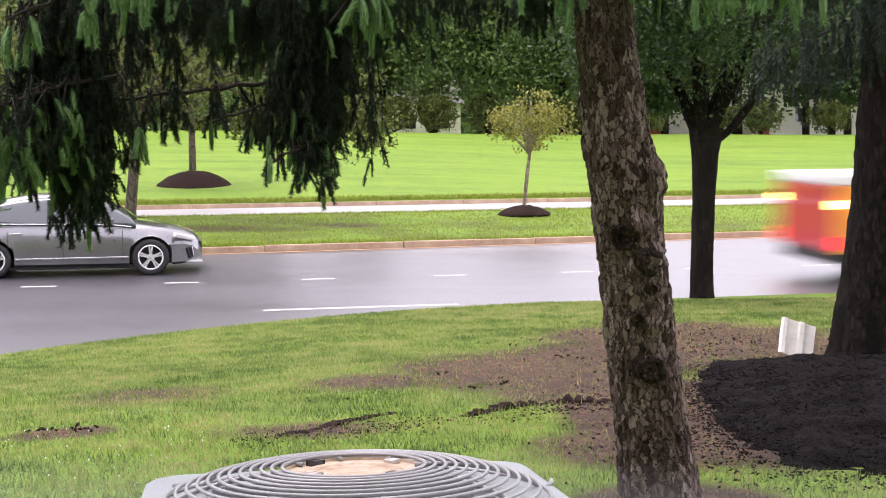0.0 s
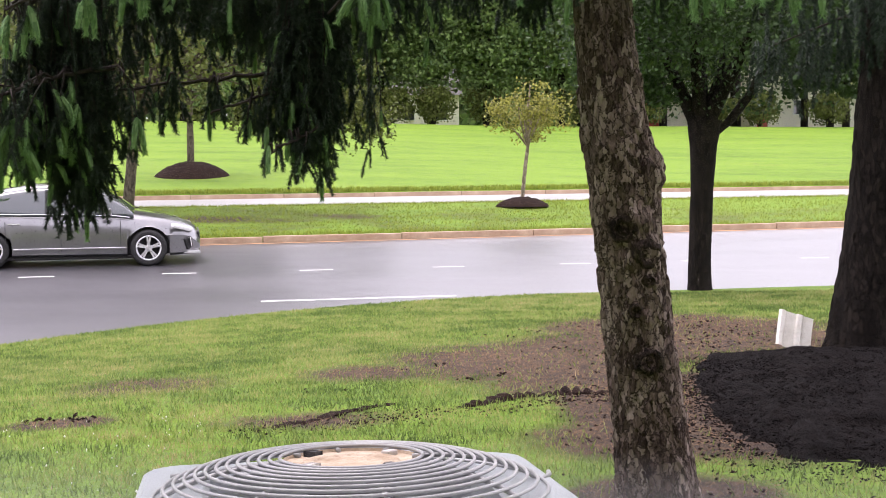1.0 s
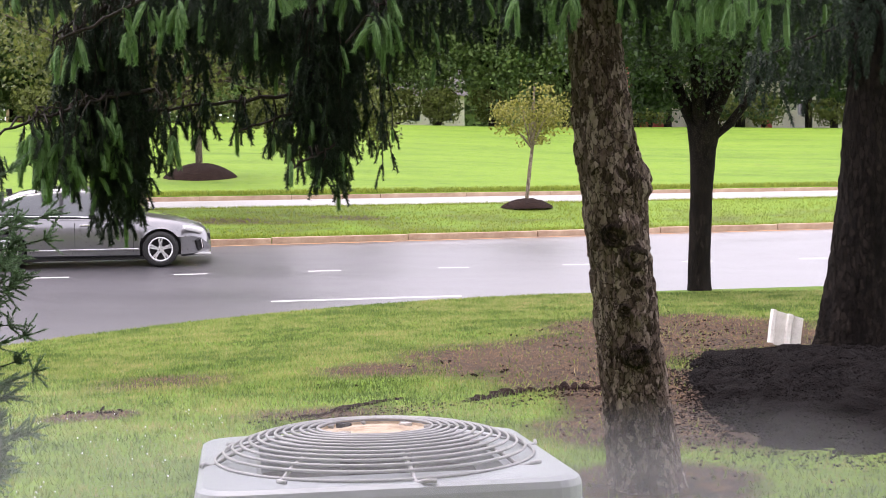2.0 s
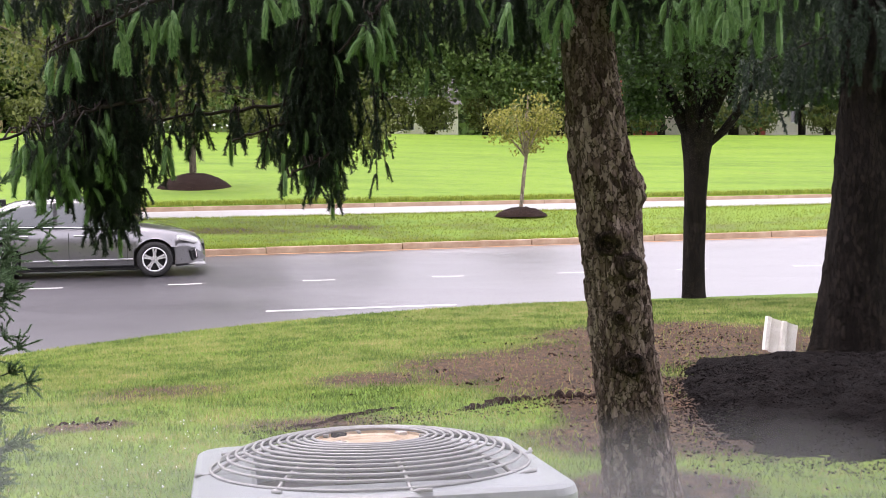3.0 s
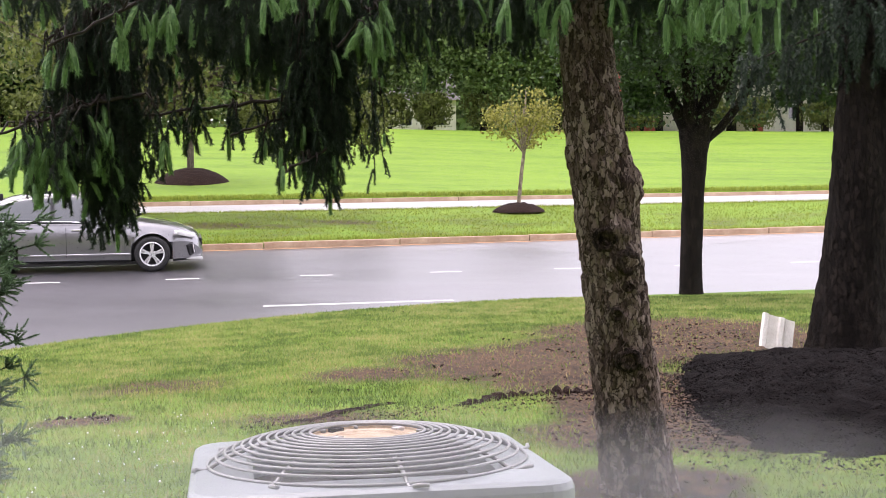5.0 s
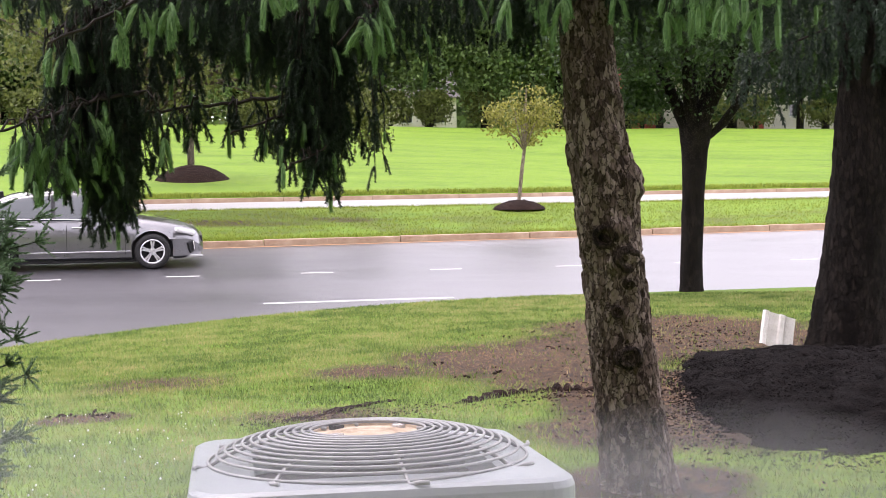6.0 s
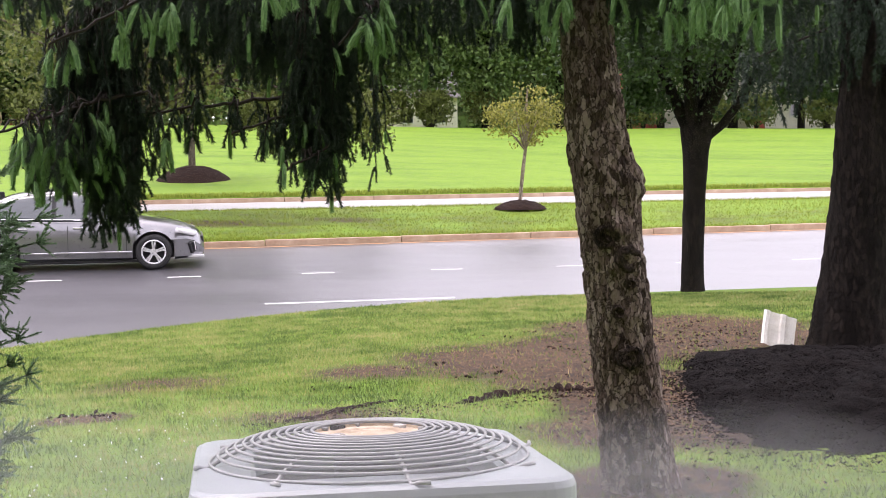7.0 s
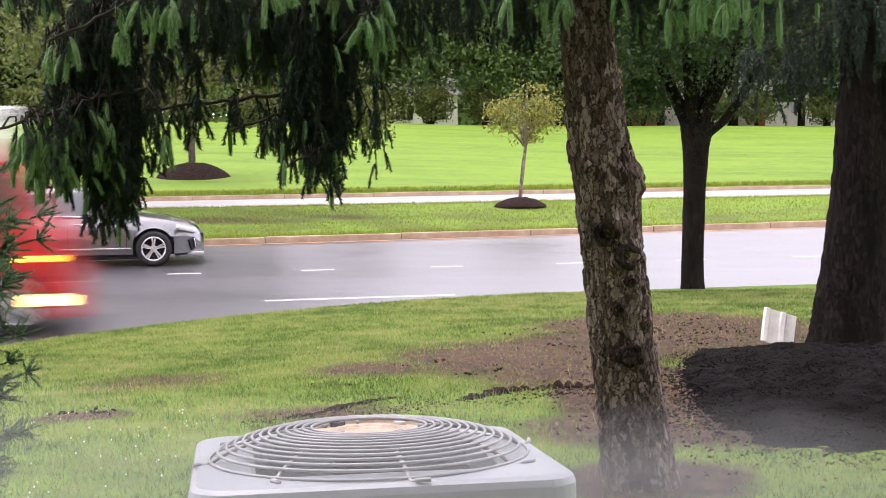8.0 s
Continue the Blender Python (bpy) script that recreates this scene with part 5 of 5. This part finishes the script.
    part("chassis", box(bmesh.new(), -L, -0.3, -0.9, 0.9, 0.35, 0.6, 0.03), M_BLACK, t)
    if tall:
        part("cargo_box", box(bmesh.new(), -L, -3.1, -1.13, 1.13, 0.6, 3.1, 0.04), M_RED, t)
        part("roof_fairing", box(bmesh.new(), -3.0, -1.0, -1.04, 1.04, 2.30, 3.05, 0.12), M_WHITE, t, "white roof fairing")
    else:
        part("cargo_bed", box(bmesh.new(), -L, -3.1, -1.13, 1.13, 0.55, 1.72, 0.04), M_RED, t)
        part("bed_cover", box(bmesh.new(), -L - 0.02, -3.1, -1.15, 1.15, 1.722, 1.90, 0.04), M_WHITE, t, "white bed cover")
    return t


truck_off = lorry("red_flatbed_truck", "red truck with white bed cover speeding past", False)
truck_in = lorry("red_box_truck", "red box truck with lit lamps driving past", True)


# ---- small things on the ground ----
def mulch_bed():
    bm = bmesh.new()
    round_mound(bm, 1.0, 0.17, 4.0, 70, 220)
    for v in bm.verts:
        a = math.atan2(v.co.y, v.co.x)
        sq = (abs(math.cos(a)) ** 4 + abs(math.sin(a)) ** 4) ** -0.25 * (1 + 0.10 * noise.noise(Vector((math.cos(a) * 5, math.sin(a) * 5, 2))) + 0.05 * noise.noise(Vector((math.cos(a) * 17, math.sin(a) * 17, 8))))
        x, y = v.co.x * 1.5 * sq, v.co.y * 2.65 * sq
        x += y * 0.12
        n1 = noise.noise(Vector((x * 5, y * 5, 1))) * 0.05 + noise.noise(Vector((x * 14, y * 14, 2))) * 0.03
        edge = math.hypot(v.co.x, v.co.y) > 0.97
        X, Y = 3.1 + x, 9.15 + y
        v.co = Vector((X, Y, lawn_z(X, Y) + (v.co.z + n1 if not edge else -0.04)))
    tagged(part("mulch_bed", bm, M_MULCH, None, smooth=True), "black mulch bed heaped round the conifer", "mulch", kind="structure")


mulch_bed()


def soil_rim(points, name, label, size=0.1):
    """A low ridge of dug dark earth."""
    bm = bmesh.new()
    pts = []
    for (x0, y0), (x1, y1) in zip(points, points[1:]):
        for k in range(48):
            x, y = x0 + (x1 - x0) * k / 48, y0 + (y1 - y0) * k / 48
            pts.append((x + 0.05 * noise.noise(Vector((x * 4, y, 0))), y + 0.08 * noise.noise(Vector((x * 3, y, 5))), lawn_z(x, y) - 0.005))
    n = len(pts)
    tube_into(bm, pts, [size * (0.25 + abs(noise.noise(Vector((k * 0.13, 2, 0)))) * 1.6) * math.sin(math.pi * (k + 0.5) / n) ** 0.4 + 0.006 for k in range(n)], 16)
    for v in bm.verts:
        v.co += Vector((0, 0, 1)) * (noise.noise(v.co * 11) * 0.05 + noise.noise(v.co * 40) * 0.022)
        base = lawn_z(v.co.x, v.co.y)
        v.co.z = base + (v.co.z - base) * 0.42
    tagged(part(name, bm, M_MULCH_RED, None, smooth=True), label, "soil", kind="structure")


soil_rim([(-1.0, 8.25), (-0.62, 8.9), (-0.32, 9.15)], "soil_ridge", "thin ridge of dark turned soil in the grass", 0.065)
soil_rim([(0.08, 8.85), (0.40, 9.2), (0.8, 9.35), (1.3, 9.4)], "soil_ridge", "dark ridge of turned soil beside the spruce")


def panel_scrap():
    t = empty("gutter_scrap", pose(2.80, 12.0, lawn_z(2.8, 12.0) + 0.06, -14, 4, -8), "bent white ribbed metal panel leaning on mulch", "metal panel")
    bm = bmesh.new()
    prof = [(0, 0), (0.02, 0.045), (0.05, 0.045), (0.06, 0.0), (0.15, 0.0), (0.165, 0.045), (0.2, 0.045), (0.215, 0.0), (0.30, 0.005)]
    th = 0.004
    n = len(prof)
    rows = []
    for z, sh in ((0.0, 0.0), (0.16, 0.008), (0.30, 0.02)):
        rows.append([bm.verts.new((x + sh, -y, z - x * 0.22)) for x, y in prof] + [bm.verts.new((x + sh, -y + th, z - x * 0.22)) for x, y in reversed(prof)])
    for A, B in zip(rows, rows[1:]):
        for k in range(2 * n):
            k2 = (k + 1) % (2 * n)
            bm.faces.new((A[k], A[k2], B[k2], B[k]))
    for c in range(n - 1):
        for row in (rows[0], rows[-1]):
            bm.faces.new((row[c], row[c + 1], row[2 * n - 2 - c], row[2 * n - 1 - c]))
    for v in bm.verts:
        v.co.x *= 0.95
    part("sheet", bm, M_CHIP, t)


panel_scrap()


def juniper():
    t = empty("juniper_shrub", pose(-1.76, 3.9, lawn_z(-1.76, 3.9)), "feathery blue-green juniper shrub beside the house", "shrub")
    o = np.array([-1.76, 3.9, 0.0])
    data, wood = [], []
    g = np.random.default_rng(8)
    for k in range(210):
        z = g.uniform(1.02, 1.24) if k % 2 else g.uniform(0.30, 0.84)
        reach = (0.53 if k % 2 else 0.50) * g.uniform(0.5, 1.0)
        a = g.uniform(-1.2, 1.2)
        p = np.array([0.05 * g.normal(), 0.08 * g.normal(), z - 0.06])
        d = np.array([math.cos(a), math.sin(a), 0.22 + 0.15 * g.normal()])
        path = np.array([p + d * reach * q / 5 + np.array([0, 0, 0.015 * math.sin(q)]) for q in range(6)])
        wood.append(path)
        data.append(needles(path, 1100, 0.013, 0.0034, 1.3))
        for q in range(1, 6):
            for _ in range(9):
                dd = d + g.normal(size=3) * 0.7
                dd /= np.linalg.norm(dd)
                L = g.uniform(0.03, 0.09)
                data.append(needles(np.array([path[q], path[q] + dd * L / 2, path[q] + dd * L]), 1300, 0.011, 0.0034, 1.3))
    v = np.concatenate(data)
    tris("foliage", v, np.arange(len(v)).reshape(-1, 3), M_JUNIPER, t)["kind"] = "stuff"
    bm = bmesh.new()
    for path in wood:
        tube_into(bm, [tuple(q) for q in path], [0.004, 0.003, 0.003, 0.002, 0.002, 0.0015], 5, caps=False)
    tube_into(bm, [(0, 0, -0.1), (0.02, 0, 0.5), (0, 0, 1.0), (0.02, 0, 1.5)], [0.03, 0.025, 0.02, 0.008], 8)
    part("branches", bm, M_TWIG, t, smooth=True)


juniper()


def scatter_bits():
    """Mulch chips round the bed, clods of earth and clover heads in the lawn."""
    g = np.random.default_rng(31)

    def chips(spots, size, flat):
        vs, fs = [], []
        for (x, y, lift), s in zip(spots, size):
            a = g.random() * 6.28
            c = np.array([x, y, lawn_z(x, y) + lift + s * flat * 0.4])
            u, w = np.array([math.cos(a), math.sin(a), g.normal() * 0.25]) * s, np.array([-math.sin(a), math.cos(a), g.normal() * 0.25]) * s * 0.45
            h = np.array([0, 0, s * flat])
            k = len(vs)
            vs += [c - u, c + w, c + u * g.uniform(0.7, 1), c - w, c + h, c - h]
            fs += [(k + p, k + q, k + r) for p, q, r in ((0, 1, 4), (1, 2, 4), (2, 3, 4), (3, 0, 4), (1, 0, 5), (2, 1, 5), (3, 2, 5), (0, 3, 5))]
        return vs, fs
    n = 11000
    a, r = g.random(n) * 6.28, 1 + g.normal(size=n) * 0.07
    r = np.where(g.random(n) < 0.5, np.sqrt(g.random(n)), r)
    sq = (np.abs(np.cos(a)) ** 4 + np.abs(np.sin(a)) ** 4) ** -0.25
    y = np.sin(a) * r * sq * 2.65
    x = np.cos(a) * r * sq * 1.5 + y * 0.12
    lift = np.where(r < 0.96, 0.17 * (1 - np.clip(r, 0, 1) ** 2.2) + 0.01, 0.0)
    v, f = chips(list(zip(x + 3.1, y + 9.15, lift)), g.uniform(0.006, 0.017, n), 0.4)
    tagged(tris("mulch_chips", v, f, M_MULCH), "loose black mulch chips spilling onto the lawn", "mulch", kind="stuff")
    spots = [(1.0, 14.6), (-0.3, 11.2), (0.0, 11.4), (2.2, 15.6), (2.75, 17.2), (3.3, 18.0), (0.7, 14.2), (2.9, 15.2), (-0.6, 19.0), (-0.9, 9.9), (0.2, 10.4), (0.35, 10.6), (-2.5, 8.9), (-2.42, 8.85), (-2.3, 8.75), (-2.2, 8.8)]
    pts, size = [], []
    for cx, cy in spots:
        for _ in range(4):
            pts.append((cx + g.normal() * 0.07, cy + g.normal() * 0.10, 0.012)); size.append(g.uniform(0.012, 0.032))
    for _ in range(700):
        u = g.random()
        pts.append((-1.2 + u * 2.5 + g.normal() * 0.05, 8.15 + u * 1.15 + g.normal() * 0.16, 0.0)); size.append(g.uniform(0.006, 0.02))
    for _ in range(700):
        pts.append((1.35 + g.normal() * 0.4, 8.8 + g.normal() * 1.4, 0.0)); size.append(g.uniform(0.006, 0.022))
    for _ in range(500):
        pts.append((2.2 + g.normal() * 0.6, 13.4 + g.normal() * 1.5, 0.0)); size.append(g.uniform(0.008, 0.03))
    v, f = chips(pts, size, 0.4)
    tagged(tris("soil_clods", v, f, M_MULCH_RED), "small dark clods of earth in the grass", "soil", kind="stuff")
    pts = [(g.uniform(-2.7, -1.3), g.uniform(5.6, 8.6), 0.045) for _ in range(90)]
    v, f = chips(pts, g.uniform(0.004, 0.008, 90), 0.9)
    tagged(tris("clover_heads", v, f, M_WHITE), "small white clover heads in the grass", "flowers", kind="stuff")


scatter_bits()


def lawn_blades():
    g = np.random.default_rng(15)
    out, dry = [], []
    n = 330000
    y = 3.0 + (g.random(n) ** 0.62) * 18.0
    x = (g.random(n) - 0.5) * 0.86 * (y + 0.8)
    keep_x, keep_y, dry_x, dry_y = [], [], [], []
    for a, b in zip(x, y):
        s, w = a * ALONG.x + b * ALONG.y, a * ACROSS.x + b * ACROSS.y
        if w > verge(s) - 0.04 or (abs(a + 0.15) < 0.5 and abs(b - 2.66) < 0.5) or ((a - 3.1 - (b - 9.15) * 0.12) / 1.5) ** 4 + ((b - 9.15) / 2.6) ** 4 < 1:
            continue
        worn = max(0.0, max((1 - ((a - cx) / rx) ** 2 - ((b - cy) / ry) ** 2) * k for cx, cy, rx, ry, k in WORN_AND_SHADED))
        q = noise.noise(Vector((a * 1.3, b * 1.3, 0.0))) * 0.35 + noise.noise(Vector((a * 4.3, b * 4.3, 4.0))) * 0.25 + worn * 1.6
        if g.random() < min(0.95, q * 1.1):
            if g.random() < 0.95:
                dry_x.append(a); dry_y.append(b)
            continue
        keep_x.append(a); keep_y.append(b)

    def blades(xs, ys, h, lie, width):
        m = len(xs)
        z = np.array([lawn_z(a, b) for a, b in zip(xs, ys)])
        p = np.stack([np.array(xs), np.array(ys), z - 0.004], 1)
        a = g.random(m) * 2 * math.pi
        side = np.stack([np.cos(a), np.sin(a), np.zeros(m)], 1) * width * (0.6 + p[:, 1:2] / 14)
        tilt = np.stack([np.cos(a + 1.3), np.sin(a + 1.3), np.zeros(m)], 1) * lie * (0.3 + g.random((m, 1)))
        hh = h * g.uniform(0.5, 1.3, (m, 1))
        top = p + tilt + np.array([0, 0, 1.0]) * hh
        return np.stack([p - side, p + side, top], 1).reshape(-1, 3)
    v = blades(keep_x, keep_y, 0.036, 0.03, 0.0036)
    tagged(tris("grass", v, np.arange(len(v)).reshape(-1, 3), M_BLADE), "fresh green grass blades of the lawn", "grass", kind="stuff")
    v = blades(dry_x, dry_y, 0.014, 0.08, 0.0028)
    tagged(tris("straw", v, np.arange(len(v)).reshape(-1, 3), M_STRAW), "dry straw and fallen needles on worn ground", "straw", kind="stuff")


lawn_blades()


def far_grass():
    """Tufts on the median, and the longer fringe above the kerbs."""
    g = np.random.default_rng(51)

    def tufts(n, w0, w1, h, wide):
        s, w = g.uniform(-14, 27, n), g.uniform(w0, w1, n)
        z = np.array([bank_z(b) + (crest(a, b) if b > 47 else 0) for a, b in zip(s, w)])
        w = w + np.array([bend(a) for a in s])
        p = s[:, None] * np.array(ALONG) + w[:, None] * np.array(ACROSS)
        p[:, 2] = z - 0.01
        a = g.random(n) * 2 * math.pi
        side = np.stack([np.cos(a), np.sin(a), np.zeros(n)], 1) * wide
        tip = np.stack([np.cos(a * 3 + 1), np.sin(a * 3 + 1), np.zeros(n)], 1) * h * 0.6 + np.array([0, 0, 1.0]) * h * g.uniform(0.4, 1.3, (n, 1))
        return np.stack([p - side, p + side, p + tip], 1).reshape(-1, 3)
    v = np.concatenate([tufts(60000, 29.8, 37.5, 0.05, 0.014), tufts(9000, 29.75, 30.1, 0.09, 0.014), tufts(9000, 37.2, 37.6, 0.08, 0.014),
                        tufts(16000, 45.62, 46.3, 0.16, 0.02)])
    tagged(tris("median_grass", v, np.arange(len(v)).reshape(-1, 3), M_FAR_BLADE), "tufted green grass of the median and hillside", "grass", kind="stuff")


far_grass()


def motions():
    def at(s, w):
        return Matrix.Translation(road_point(s, w, road_z(w) + 0.01)) @ Matrix.Rotation(TURN, 4, "Z") @ Matrix.Rotation(math.atan(0.053), 4, "X")
    # both trucks pass in the near lane at about twenty metres a second
    walk(truck_off, [(0.0, at(18.6, 23.2)), (4.0, at(18.6 + 84, 23.2)), (8.0, at(18.6 + 168, 23.2))])
    walk(truck_in, [(0.0, at(-1.1 - 168, 19.9)), (4.0, at(-1.1 - 84, 19.9)), (8.0, at(-1.1, 19.9))])
    # the wheels roll with the road
    for t in (truck_off, truck_in):
        for w in [c for c in t.children if c.name.startswith("wheel")]:
            rest = w.matrix_basis.copy()
            way = 1 if rest.translation.y > 0 else -1
            walk(w, [(k / 30, rest @ Matrix.Rotation(way * k * 0.7 / 0.46, 4, "Z")) for k in range(241)])


motions()
